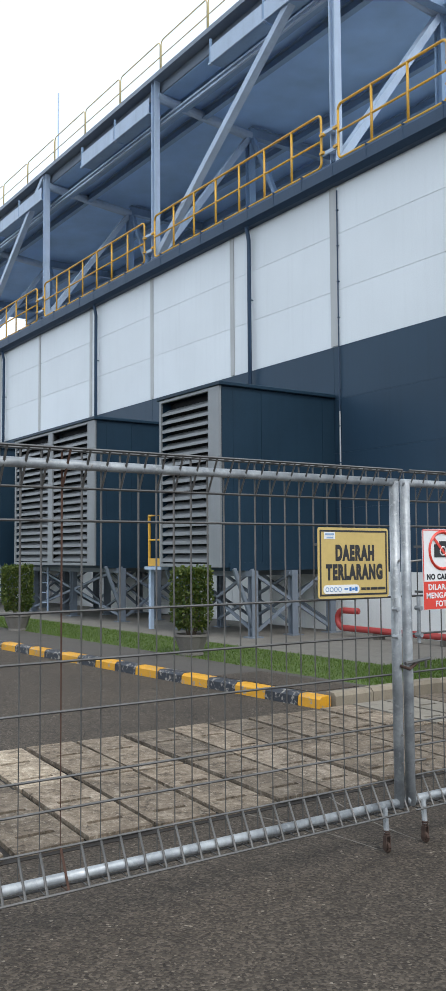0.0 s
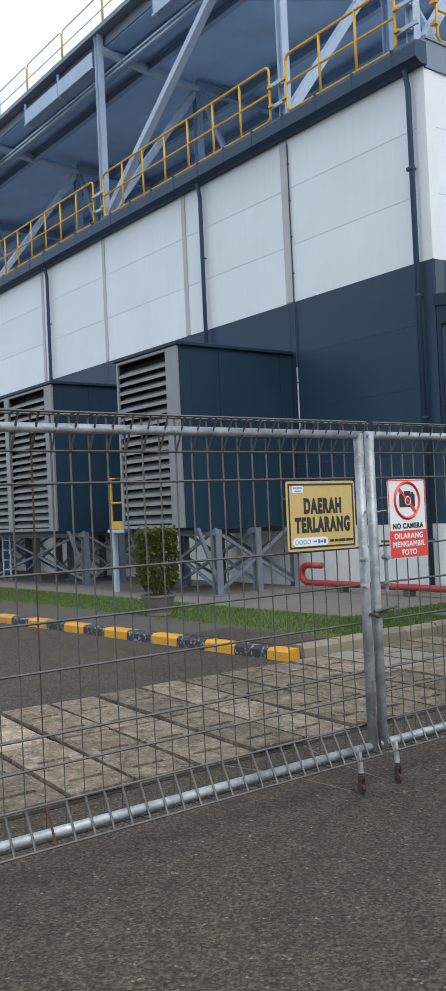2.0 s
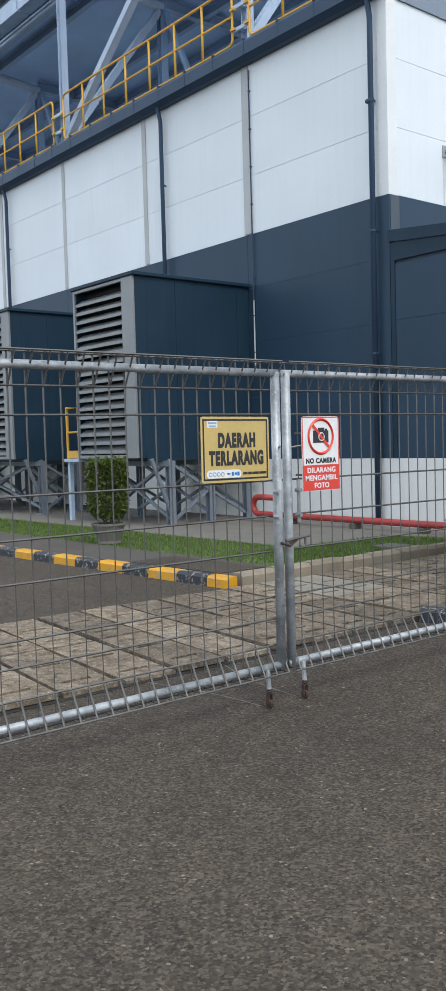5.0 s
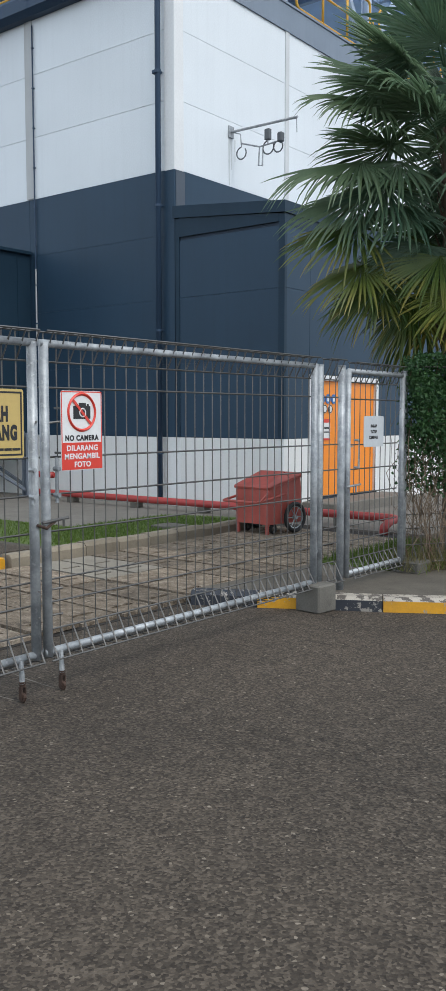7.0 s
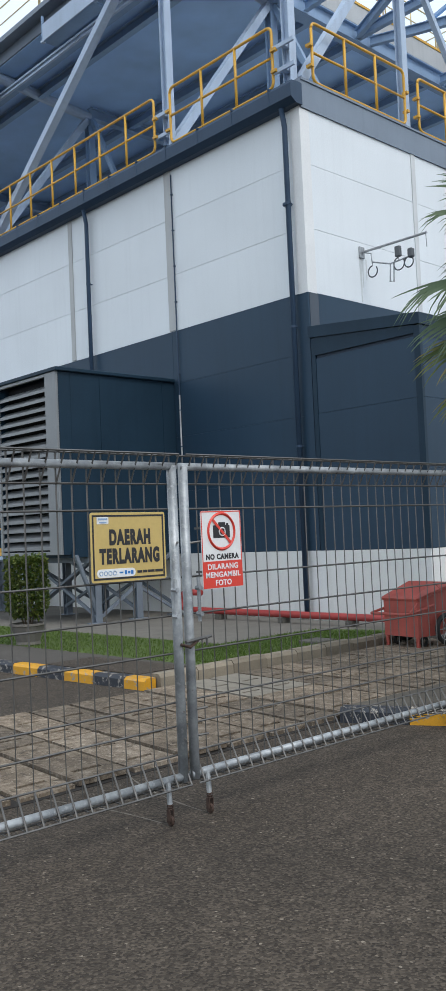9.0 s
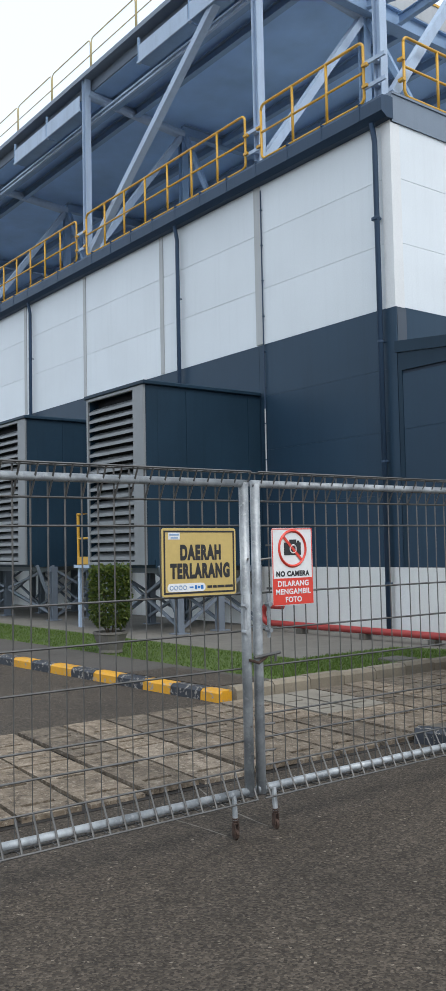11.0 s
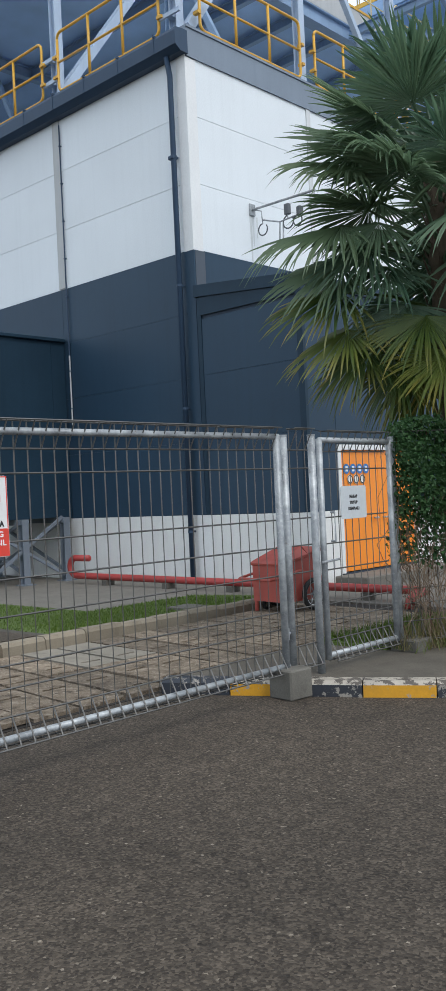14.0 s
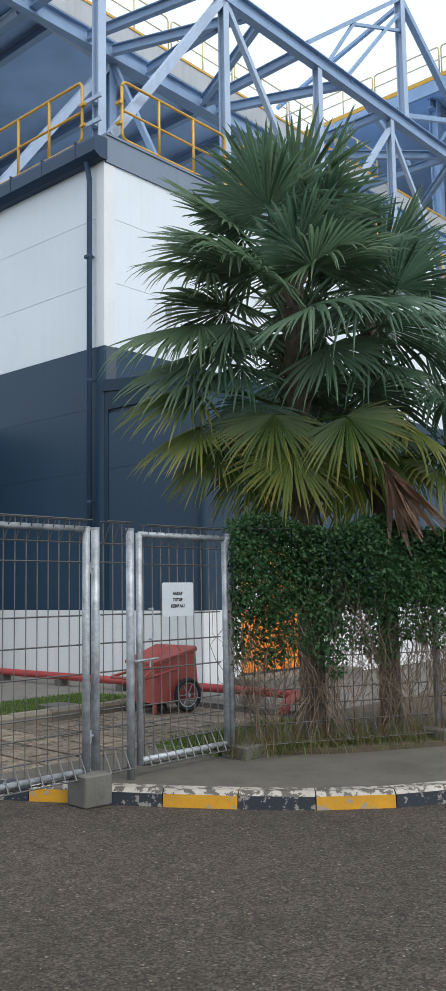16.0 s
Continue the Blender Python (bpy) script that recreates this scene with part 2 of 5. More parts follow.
CABLE = surface("dark_grey_cable", (0.10, 0.11, 0.12), 0.6)
SLAB = slab_material()
KERB_Y = chipped("worn_yellow_kerb_paint", (0.70, 0.34, 0.012), amount=0.585)
KERB_B = chipped("worn_black_kerb_paint", (0.022, 0.027, 0.038), under=(0.30, 0.275, 0.24), amount=0.55)
KERB_TOP = chipped("worn_whitish_kerb_top", (0.48, 0.43, 0.36), under=(0.10, 0.085, 0.07), amount=0.50)
RED_PIPE = surface("red_pipe_paint", (0.36, 0.045, 0.04), 0.5, var=0.2, big=3, streak=0.2)
CART_RED = surface("faded_red_cart_paint", (0.40, 0.075, 0.055), 0.5, var=0.22, big=4, streak=0.3)
RUBBER = surface("black_rubber", (0.018, 0.018, 0.018), 0.75)
ORANGE = surface("orange_door_paint", (0.90, 0.27, 0.015), 0.4, var=0.06, big=1.2, relief=0.02)
WHITE_TRIM = surface("white_trim_paint", (0.76, 0.77, 0.77), 0.45, var=0.06)
SIGN_GOLD = surface("gold_sign_face", (0.53, 0.385, 0.13), 0.38, var=0.06, big=4, relief=0.0)
SIGN_WHITE = surface("white_sign_face", (0.74, 0.74, 0.73), 0.4, var=0.05, big=6, relief=0.0)
SIGN_GREY = surface("pale_grey_sign_face", (0.52, 0.55, 0.57), 0.4, var=0.06, big=6, relief=0.0)
SIGN_RED = surface("red_sign_print", (0.66, 0.05, 0.03), 0.4, var=0.05, relief=0.0)
SIGN_BLACK = surface("black_sign_print", (0.018, 0.018, 0.02), 0.45, var=0.05, relief=0.0)
SIGN_BLUE = surface("blue_sign_print", (0.02, 0.16, 0.46), 0.4, var=0.05, relief=0.0)
SOIL = surface("leaf_litter_soil", (0.085, 0.065, 0.04), 0.95, var=0.4, big=9, relief=0.5)
TURF = surface("short_turf_base", (0.070, 0.108, 0.018), 0.9, var=0.4, big=4, fine=70, relief=0.6)
GRASS = leaf_material("grass_blades", (0.066, 0.125, 0.017), (0.14, 0.20, 0.036))
DRY_GRASS = leaf_material("dry_grass_blades", (0.12, 0.12, 0.035), (0.25, 0.21, 0.10))
PALM = leaf_material("palm_frond", (0.084, 0.168, 0.106), (0.148, 0.236, 0.145), tip=(0.17, 0.235, 0.115), rough=0.45)
PALM_OLD = leaf_material("ageing_palm_frond", (0.055, 0.115, 0.028), (0.12, 0.18, 0.04), tip=(0.17, 0.20, 0.04), rough=0.42, dry=(0.30, 0.24, 0.05))
PALM_DEAD = leaf_material("dead_palm_frond", (0.16, 0.095, 0.06), (0.30, 0.19, 0.13))
BARK = surface("palm_fibre_trunk", (0.10, 0.075, 0.052), 0.95, var=0.45, big=7, fine=60, relief=0.8)
IVY = leaf_material("ivy_leaf", (0.034, 0.096, 0.034), (0.060, 0.140, 0.042), rough=0.6)
TWIG = surface("dry_brown_vine", (0.17, 0.125, 0.085), 0.9, var=0.4, big=15)
TOPIARY = leaf_material("clipped_shrub_leaf", (0.036, 0.078, 0.014), (0.16, 0.19, 0.035))
POT = concrete("carved_cement_pot", (0.20, 0.185, 0.165), 0.35, 0.5)

# ---- mesh helpers ----
BASE = {}


def thing(name, at, label="", category="", group="", kind=""):
    ob = new(name)
    ob.empty_display_size = 0.1
    ob.location = at
    BASE[ob.name] = Vector(at)
    return tagged(ob, label, category, group, kind)


def mesh_of(name, bm, material):
    bmesh.ops.recalc_face_normals(bm, faces=bm.faces)
    me = bpy.data.meshes.new(name)
    bm.to_mesh(me)
    bm.free()
    me.materials.append(material)
    return me


def part(name, bm, material, parent=None, label="", smooth=False):
    """One mesh object from a bmesh in world metres, under a thing or a part."""
    base = BASE.get(parent.name, Vector((0, 0, 0))) if parent else Vector((0, 0, 0))
    if base.length:
        bmesh.ops.translate(bm, verts=bm.verts, vec=-base)
    me = mesh_of(name, bm, material)
    if smooth:
        me.polygons.foreach_set("use_smooth", [True] * len(me.polygons))
    ob = new(name, me)
    if parent:
        ob.parent = parent
        BASE[ob.name] = base
    if label:
        tagged(ob, label)
    return ob


def piece(name, me, m, parent):
    """An object on a shared mesh, at the world pose m, under a parent that stands unturned."""
    ob = new(name, me)
    base = BASE.get(parent.name, Vector((0, 0, 0)))
    ob.parent = parent
    ob.matrix_basis = Matrix.Translation(-base) @ m
    return ob


def box(bm, x0, y0, z0, x1, y1, z1, bevel=0.0, m=None):
    r = bmesh.ops.create_cube(bm, size=1)
    vs = r["verts"]
    bmesh.ops.transform(bm, matrix=Matrix.Translation(((x0 + x1) / 2, (y0 + y1) / 2, (z0 + z1) / 2)) @ Matrix.Diagonal((abs(x1 - x0), abs(y1 - y0), abs(z1 - z0), 1)), verts=vs)
    if bevel:
        es = list({e for v in vs for e in v.link_edges})
        vs = list({v for f in bmesh.ops.bevel(bm, geom=es, offset=bevel, segments=1, affect="EDGES")["faces"] for v in f.verts} | {v for v in vs if v.is_valid})
    if m is not None:
        bmesh.ops.transform(bm, matrix=m, verts=vs)
    return bm


def boxes(*rows, bevel=0.0):
    bm = bmesh.new()
    for r in rows:
        box(bm, *r, bevel=bevel)
    return bm


def tube(bm, pts, r, n=8, cap=True):
    pts = [Vector(p) for p in pts]
    rings, ref = [], None
    for i, p in enumerate(pts):
        a = (p - pts[i - 1]).normalized() if i else None
        b = (pts[i + 1] - p).normalized() if i < len(pts) - 1 else None
        d = ((a or b) + (b or a)).normalized()
        if ref is None:
            ref = Vector((0, 0, 1)) if abs(d.z) < 0.9 else Vector((1, 0, 0))
        u = (ref - d * ref.dot(d)).normalized()
        v = d.cross(u)
        ref = u
        k = 1.0 if a is None or b is None else min(1.5, 1 / max(0.5, d.dot(a)))
        rr = r[i] if isinstance(r, (list, tuple)) else r
        rings.append([bm.verts.new(p + (u * math.cos(2 * math.pi * j / n) + v * math.sin(2 * math.pi * j / n)) * rr * (k if n > 4 else 1)) for j in range(n)])
    for q, w in zip(rings, rings[1:]):
        for j in range(n):
            bm.faces.new((q[j], q[(j + 1) % n], w[(j + 1) % n], w[j]))
    if cap:
        bm.faces.new(rings[0][::-1])
        bm.faces.new(rings[-1])
    return bm


def tubes(*rows, n=8):
    bm = bmesh.new()
    for pts, r in rows:
        tube(bm, pts, r, n)
    return bm


def beam(bm, a, b, w, h, flange=0.0):
    """A straight member from a to b, w across and h deep; with a flange it is an I-section, else a closed box."""
    a, b = Vector(a), Vector(b)
    d = b - a
    q = d.to_track_quat("X", "Z").to_matrix().to_4x4()
    m = Matrix.Translation(a) @ q
    L = d.length
    if flange:
        box(bm, 0, -w / 2, h / 2 - flange, L, w / 2, h / 2, m=m)
        box(bm, 0, -w / 2, -h / 2, L, w / 2, -h / 2 + flange, m=m)
        box(bm, 0, -flange / 2, -h / 2 + flange, L, flange / 2, h / 2 - flange, m=m)
    else:
        box(bm, 0, -w / 2, -h / 2, L, w / 2, h / 2, m=m)
    return bm


def arc(c, u, v, r, a0, a1, n=6):
    c, u, v = Vector(c), Vector(u), Vector(v)
    return [c + (u * math.cos(radians(a0 + (a1 - a0) * i / n)) + v * math.sin(radians(a0 + (a1 - a0) * i / n))) * r for i in range(n + 1)]


def prism(pts, z0, z1):
    bm = bmesh.new()
    lo = [bm.verts.new((x, y, z0)) for x, y in pts]
    hi = [bm.verts.new((x, y, z1)) for x, y in pts]
    bm.faces.new(lo[::-1])
    bm.faces.new(hi)
    for i in range(len(pts)):
        j = (i + 1) % len(pts)
        bm.faces.new((lo[i], lo[j], hi[j], hi[i]))
    return bm


def ink(words, size, m, material, parent, width, bold=0.0):
    """Lettering as a thin raised mesh, size high and width across; m maps x right, y up, z out of the plate into the world."""
    cu = bpy.data.curves.new("lettering", "FONT")
    cu.body, cu.size, cu.align_x, cu.align_y = words, 1.0, "CENTER", "CENTER"
    cu.extrude, cu.offset, cu.space_character = 0.004, bold, 1.0 + 3.2 * bold
    tmp = bpy.data.objects.new("lettering", cu)
    scene.collection.objects.link(tmp)
    me = bpy.data.meshes.new_from_object(tmp.evaluated_get(bpy.context.evaluated_depsgraph_get()))
    bpy.data.objects.remove(tmp)
    bpy.data.curves.remove(cu)
    me.materials.clear()
    me.materials.append(material)
    xs, ys = [v.co.x for v in me.vertices], [v.co.y for v in me.vertices]
    cx, cy = (min(xs) + max(xs)) / 2, (min(ys) + max(ys)) / 2
    me.transform(Matrix.Diagonal((width / (max(xs) - min(xs)), size / (max(ys) - min(ys)), 0.15, 1)) @ Matrix.Translation((-cx, -cy, 0)))
    me.transform(m)
    me.transform(Matrix.Translation(-BASE[parent.name]))
    ob = new("lettering", me)
    ob.parent = parent
    BASE[ob.name] = BASE[parent.name]
    return ob

# ---- ground ----
ground = part("ground", boxes((-250, -250, -0.3, 250, 250, 0)), ASPHALT)
tagged(ground, "dark grey-brown asphalt yard with fine aggregate", "asphalt", kind="structure")

KERB_A = Vector((2.74, -5.83, 0))
KERB_DIR = Vector((-1, -0.055, 0)).normalized()
island = part("pavement_island", prism([(2.64, -5.70), (2.64, -1.25), (2.45, -1.05), (2.45, -4.82), (-34, -5.6), (-34, -7.75)], 0.0, 0.095), PAVING)
tagged(island, "dark grey paved strip beside the painted kerb", "pavement", kind="structure")
pad = part("pad", prism([(0.82, -3.08), (0.82, -1.2), (1.5, -0.9), (2.13, -0.9), (2.13, -0.02), (-34, -0.02), (-34, -3.6)], 0.0, 0.03), PAD)
tagged(pad, "pale concrete pad along the building wall", "concrete pad", kind="structure")
bm = prism([(2.45, -4.82), (2.45, -1.05), (1.55, -0.92), (0.84, -1.2), (0.84, -3.1), (-34, -3.62), (-34, -5.6)], 0.0, 0.04)
for v in bm.verts:
    if v.co.z > 0.02 and (v.co.y < -4.5 or v.co.x > 2.4):
        v.co.z = 0.09
lawn = part("lawn", bm, TURF)
tagged(lawn, "strip of short bright green turf between kerb and pad", "lawn", kind="structure")
apron = part("apron", prism([(2.13, -0.9), (5.2, -0.9), (5.6, 16), (2.13, 16)], 0.0, 0.02), PAD)
tagged(apron, "pale concrete apron before the orange door", "concrete apron", kind="structure")

# ---- main building: wall cores, then panels further down ----
wall_south = part("wall_south", boxes((-34, 0.06, 0.0, -0.06, 0.34, 8.55)), JOINT)
tagged(wall_south, "long white and slate-blue panelled factory wall", "wall", kind="structure")
wall_east = part("wall_east", boxes((-0.34, 0.34, 0.0, -0.06, 20, 8.55)), JOINT)
tagged(wall_east, "white and slate-blue panelled end wall", "wall", kind="structure")
wall_back = part("wall_back", boxes((-34, 19.7, 0.0, -0.34, 20, 8.55), (-34.3, 0.06, 0.0, -34, 20, 8.55)), JOINT)
tagged(wall_back, "dark rear walls of the factory", "wall", kind="structure")
# Unseen roof top, made pale as a reflector to brighten the deck soffit.
ROOF_BOUNCE = concrete("roof_bounce_surface", (0.55, 0.56, 0.57), 0.2, 0.3)
roof = part("roof", boxes((-34.3, 0.07, 8.555, -0.07, 20, 8.75)), ROOF_BOUNCE)
tagged(roof, "flat factory roof below the steel frame, pale to bounce light", "roof", kind="structure")

# eaves gutter with folded front, bracketed
bm = bmesh.new()
prof = [(0.02, 8.60), (-0.14, 8.60), (-0.26, 8.68), (-0.26, 8.90), (-0.24, 8.95), (-0.10, 8.97), (0.02, 8.97)]
a = [bm.verts.new((-34, y, z)) for y, z in prof]
b = [bm.verts.new((0.06, y, z)) for y, z in prof]
for i in range(len(prof) - 1):
    bm.faces.new((a[i], a[i + 1], b[i + 1], b[i]))
bm.faces.new(a)
bm.faces.new(b[::-1])
bm.faces.new((a[-1], a[0], b[0], b[-1]))
gutter = part("gutter", bm, GUTTER)
tagged(gutter, "dark slate eaves gutter along the roof edge", "gutter", kind="structure")
bracket = mesh_of("bracket", boxes((-0.015, -0.268, 8.68, 0.015, -0.262, 8.94), (-0.015, -0.268, 8.952, 0.015, -0.10, 8.985)), GUTTER)
for i in range(36):
    piece("bracket", bracket, Matrix.Translation((-0.45 - 0.92 * i, 0, 0)), gutter)
flash = part("flashing", boxes((-0.05, 0.02, 8.58, 0.03, 20, 9.05), (-0.12, 0.02, 9.05, 0.05, 20, 9.09)), FLASHING)
tagged(flash, "plain grey metal roof edge flashing", "flashing", kind="structure")

# corner post and cover strips
corner = part("trim_corner", boxes((-0.20, -0.012, 5.45, 0.008, 0.0, 8.60), (0.0, 0.0, 5.45, 0.008, 0.22, 8.57)), WHITE_TRIM)
tagged(corner, "white metal corner trim of the building", "corner trim", kind="structure")
corner2 = part("trim_corner", boxes((-0.20, -0.012, 1.163, 0.008, 0.0, 5.447), (0.0, 0.0, 4.60, 0.008, 0.22, 5.447)), DARK_PANEL)
tagged(corner2, "slate-blue metal corner trim of the building", "corner trim", kind="structure")
for x0, x1, z0 in [(-3.58, -3.38, 5.47), (-6.97, -6.83, 5.47), (-10.55, -10.42, 5.47), (-14.06, -13.92, 5.47), (-17.75, -17.62, 5.47), (-21.2, -21.05, 5.47), (-24.7, -24.55, 5.47), (-28.2, -28.05, 5.47)]:
    s = part("trim", boxes((x0, -0.022, z0, x1, 0.0, 8.60), bevel=0.004), GREY_STRIP)
    tagged(s, "light grey vertical cover strip on white panels", "cover strip", "cover strips", kind="structure")
s = part("trim", boxes((0.0, 3.13, 5.47, 0.02, 3.25, 8.60), bevel=0.004), PALE_STRIP)
tagged(s, "light grey vertical cover strip on white panels", "cover strip", "cover strips", kind="structure")
conduit = thing("cable_conduit", (-3.35, -0.03, 2.9), "thin dark conduit with a pale lower length on the wall", "conduit")
part("tube", tubes(([(-3.35, -0.03, 8.5), (-3.35, -0.03, 4.2)], 0.013)), GUTTER, conduit)
part("lower_tube", tubes(([(-3.35, -0.03, 4.2), (-3.35, -0.03, 2.9)], 0.015)), GREY_STRIP, conduit, "pale lower tube")
for z in (8.1, 7.4, 6.7, 6.0, 5.3, 4.6, 3.9, 3.2):
    part("clip", boxes((-3.37, -0.046, z, -3.33, 0.0, z + 0.02)), GUTTER, conduit)


def downpipe(x, z0):
    d = thing("downpipe", (x, -0.1, z0), "dark slate round rainwater downpipe on the wall", "downpipe", "downpipes")
    part("pipe", tubes(([(x, -0.16, 8.6), (x, -0.10, 8.3), (x, -0.10, z0)], 0.046), n=10), GUTTER, d, smooth=True)
    for z in (7.0, 4.9, 2.9, 0.9):
        if z > z0:
            part("clamp", tubes(([(x, -0.10, z - 0.02), (x, -0.10, z + 0.02)], 0.052), ([(x, -0.10, z), (x, 0.03, z)], 0.015), n=10), GUTTER, d)
    return d


for x, z0 in ((-0.26, 0.12), (-6.13, 0.12), (-13.5, 0.12), (-20.6, 0.12)):
    downpipe(x, z0)
s = part("trim_dado", boxes((-0.20, -0.012, 0.03, 0.03, 0.0, 1.16), (0.035, -0.02, 0.03, 0.12, 0.0, 1.16), (2.05, -0.02, 0.03, 2.15, 0.03, 1.16)), WHITE_TRIM)
tagged(s, "white corner trims at the foot of the walls", "trim", kind="structure")
s = part("junction_box", boxes((-0.34, -0.16, 6.95, -0.22, -0.04, 7.01), bevel=0.01), GUTTER)
tagged(s, "small dark clamp box on the downpipe", "junction box")

# ---- lean-to annex ----
def sloped_wall(x0, x1, y0, y1, z0, za, zb):
    """A wall whose top falls from za at x0 to zb at x1."""
    bm = bmesh.new()
    a, b = [[bm.verts.new(p) for p in ((x0, y, z0), (x1, y, z0), (x1, y, zb), (x0, y, za))] for y in (y0, y1)]
    bm.faces.new(a)
    bm.faces.new(b[::-1])
    for i in range(4):
        j = (i + 1) % 4
        bm.faces.new((a[i], a[j], b[j], b[i]))
    return bm



annex_front = part("wall_annex_front", sloped_wall(0.035, 2.13, 0.0, 0.2, 0.0, 4.66, 4.47), JOINT_DARK)
tagged(annex_front, "front wall of the slate-blue lean-to annex", "wall", kind="structure")
annex_side = part("wall_annex_side", boxes((1.93, 0.2, 0, 2.13, 0.69, 4.48), (1.93, 2.9, 0, 2.13, 16, 4.48), (1.93, 0.69, 2.15, 2.13, 2.9, 4.48), (1.93, 0.69, 0, 2.13, 2.9, 0.2)), JOINT_DARK)
tagged(annex_side, "side wall of the annex with a door opening", "wall", kind="structure")
bm = bmesh.new()
for y0, y1, z0, z1, over in ((-0.06, 16, 4.46, 4.88, 0.05),):
    v = [bm.verts.new(p) for p in ((0.0, y0, 4.67), (2.13 + over, y0, 4.48), (2.13 + over, y0, 4.65), (0.0, y0, 4.86), (0.0, y1, 4.67), (2.13 + over, y1, 4.48), (2.13 + over, y1, 4.65), (0.0, y1, 4.86))]
    for q in ((0, 1, 2, 3), (7, 6, 5, 4), (0, 4, 5, 1), (1, 5, 6, 2), (2, 6, 7, 3), (3, 7, 4, 0)):
        bm.faces.new([v[i] for i in q])
s = part("roof_annex", bm, BOX_PAINT)
tagged(s, "sloping slate-blue lean-to roof with a deep fascia", "roof", kind="structure")
s = part("trim_annex", boxes((0.035, -0.03, 1.163, 0.12, 0.0, 4.65), (2.05, -0.03, 1.163, 2.16, 0.03, 4.47), (2.13, 0.03, 4.302, 2.156, 16, 4.478)), BOX_PAINT)
tagged(s, "slate-blue corner trims of the annex", "trim", kind="structure")

s = part("fascia_annex", sloped_wall(0.12, 2.05, -0.034, 0.0, 4.36, 4.664, 4.48), BOX_PAINT)
tagged(s, "slate-blue fascia strip under the lean-to roof", "fascia", kind="structure")

s = part("flashing_annex", boxes((0.009, 0.02, 4.80, 0.016, 0.24, 5.44), (0.009, 0.24, 4.74, 0.03, 16, 4.86)), DULL_FLASHING)
tagged(s, "dull grey flashing where the annex roof meets the wall", "flashing", kind="structure")

# orange double door in the annex
door = thing("door_1", (2.13, 1.8, 0.2), "bright orange double steel door, closed, in the annex", "door", kind="structure")
part("door_frame", boxes((2.0, 0.69, 0.2, 2.16, 0.77, 2.15), (2.0, 2.82, 0.2, 2.16, 2.9, 2.15), (2.0, 0.77, 2.07, 2.16, 2.82, 2.15)), WHITE_TRIM, door, "white door frame")
for y0, y1, hy in ((0.775, 1.795, 1.70), (1.80, 2.815, 1.90)):
    leaf = part("door_leaf", boxes((2.06, y0, 0.21, 2.11, y1, 2.065), bevel=0.004), ORANGE, door)
    part("door_handle", tubes(([(2.11, hy, 1.0), (2.16, hy, 1.0), (2.16, hy + (0.12 if hy > 1.8 else -0.12), 1.0)], 0.011)), GALV, leaf, "steel lever handle")
    part("kick_plate", boxes((2.111, y0 + 0.02, 0.22, 2.115, y1 - 0.02, 0.34)), ORANGE, leaf)
s = part("door_step", boxes((2.14, 0.5, 0.0, 2.75, 3.1, 0.18), bevel=0.015), PAD)
tagged(s, "low concrete step below the orange door", "step", kind="structure")
board = thing("safety_notices", (2.118, 1.25, 1.1), "blue and red safety notices stuck on the orange door", "notice")
for i in range(4):
    bm = bmesh.new()
    bmesh.ops.create_cone(bm, cap_ends=True, segments=20, radius1=0.078, radius2=0.078, depth=0.004, matrix=pose(2.118, 0.95 + 0.172 * i, 1.78, 0, 90, 0))
    disc = part("blue_disc", bm, SIGN_BLUE, board, "blue mandatory-sign disc")
    part("pictogram", boxes((2.1205, 0.92 + 0.172 * i, 1.74, 2.1225, 0.98 + 0.172 * i, 1.82)), SIGN_WHITE, disc)
for i in range(3):
    bm = bmesh.new()
    bmesh.ops.create_cone(bm, cap_ends=True, segments=20, radius1=0.072, radius2=0.072, depth=0.004, matrix=pose(2.118, 1.03 + 0.165 * i, 1.62, 0, 90, 0))
    disc = part("white_disc", bm, SIGN_WHITE, board, "white warning-sign disc")
    bm = bmesh.new()
    tube(bm, arc((2.121, 1.03 + 0.165 * i, 1.62), (0, 1, 0), (0, 0, 1), 0.06, 0, 360, 18), 0.008, 4, False)
    part("ring", bm, SIGN_BLACK, disc)
for y0, c in ((0.90, SIGN_RED), (1.14, SIGN_RED)):
    n = part("notice_sheet", boxes((2.116, y0, 1.12, 2.119, y0 + 0.22, 1.46)), SIGN_WHITE, board, "white notice sheet with red bands")
    part("band", boxes((2.1195, y0, 1.40, 2.1215, y0 + 0.22, 1.46)), c, n)
    part("band", boxes((2.1195, y0, 1.12, 2.1215, y0 + 0.22, 1.15)), c, n)
    part("text_bar", boxes((2.1195, y0 + 0.04, 1.30, 2.1215, y0 + 0.18, 1.33), (2.1195, y0 + 0.04, 1.24, 2.1215, y0 + 0.18, 1.26)), SIGN_BLACK, n)

# ---- instrument arm on the end wall ----
arm = thing("instrument_arm", (0.02, 1.47, 6.37), "grey steel arm carrying small instruments and cable loops", "instrument arm")
part("bracket", boxes((0.0, 1.40, 6.27, 0.03, 1.54, 6.47), bevel=0.005), GALV, arm)
for y, w, z in ((1.44, 0.035, 5.48), (1.50, 0.025, 5.75), (1.60, 0.018, 5.9)):
    bm = bmesh.new()
    a, b = [[bm.verts.new(p) for p in ((x, y - w, 6.27), (x, y + w, 6.27), (x, y + w * 0.5, z), (x, y - w * 0.3, z))] for x in (0.0005, 0.0022)]
    bm.faces.new(a[::-1])
    bm.faces.new(b)
    for i in range(4):
        bm.faces.new((a[i], a[(i + 1) % 4], b[(i + 1) % 4], b[i]))
    part("grime_streak", bm, GRIME, arm, "grey run-off streak on the wall")
part("boom", tubes(([(0.02, 1.47, 6.37), (1.38, 1.47, 6.36)], 0.022)), GALV, arm)
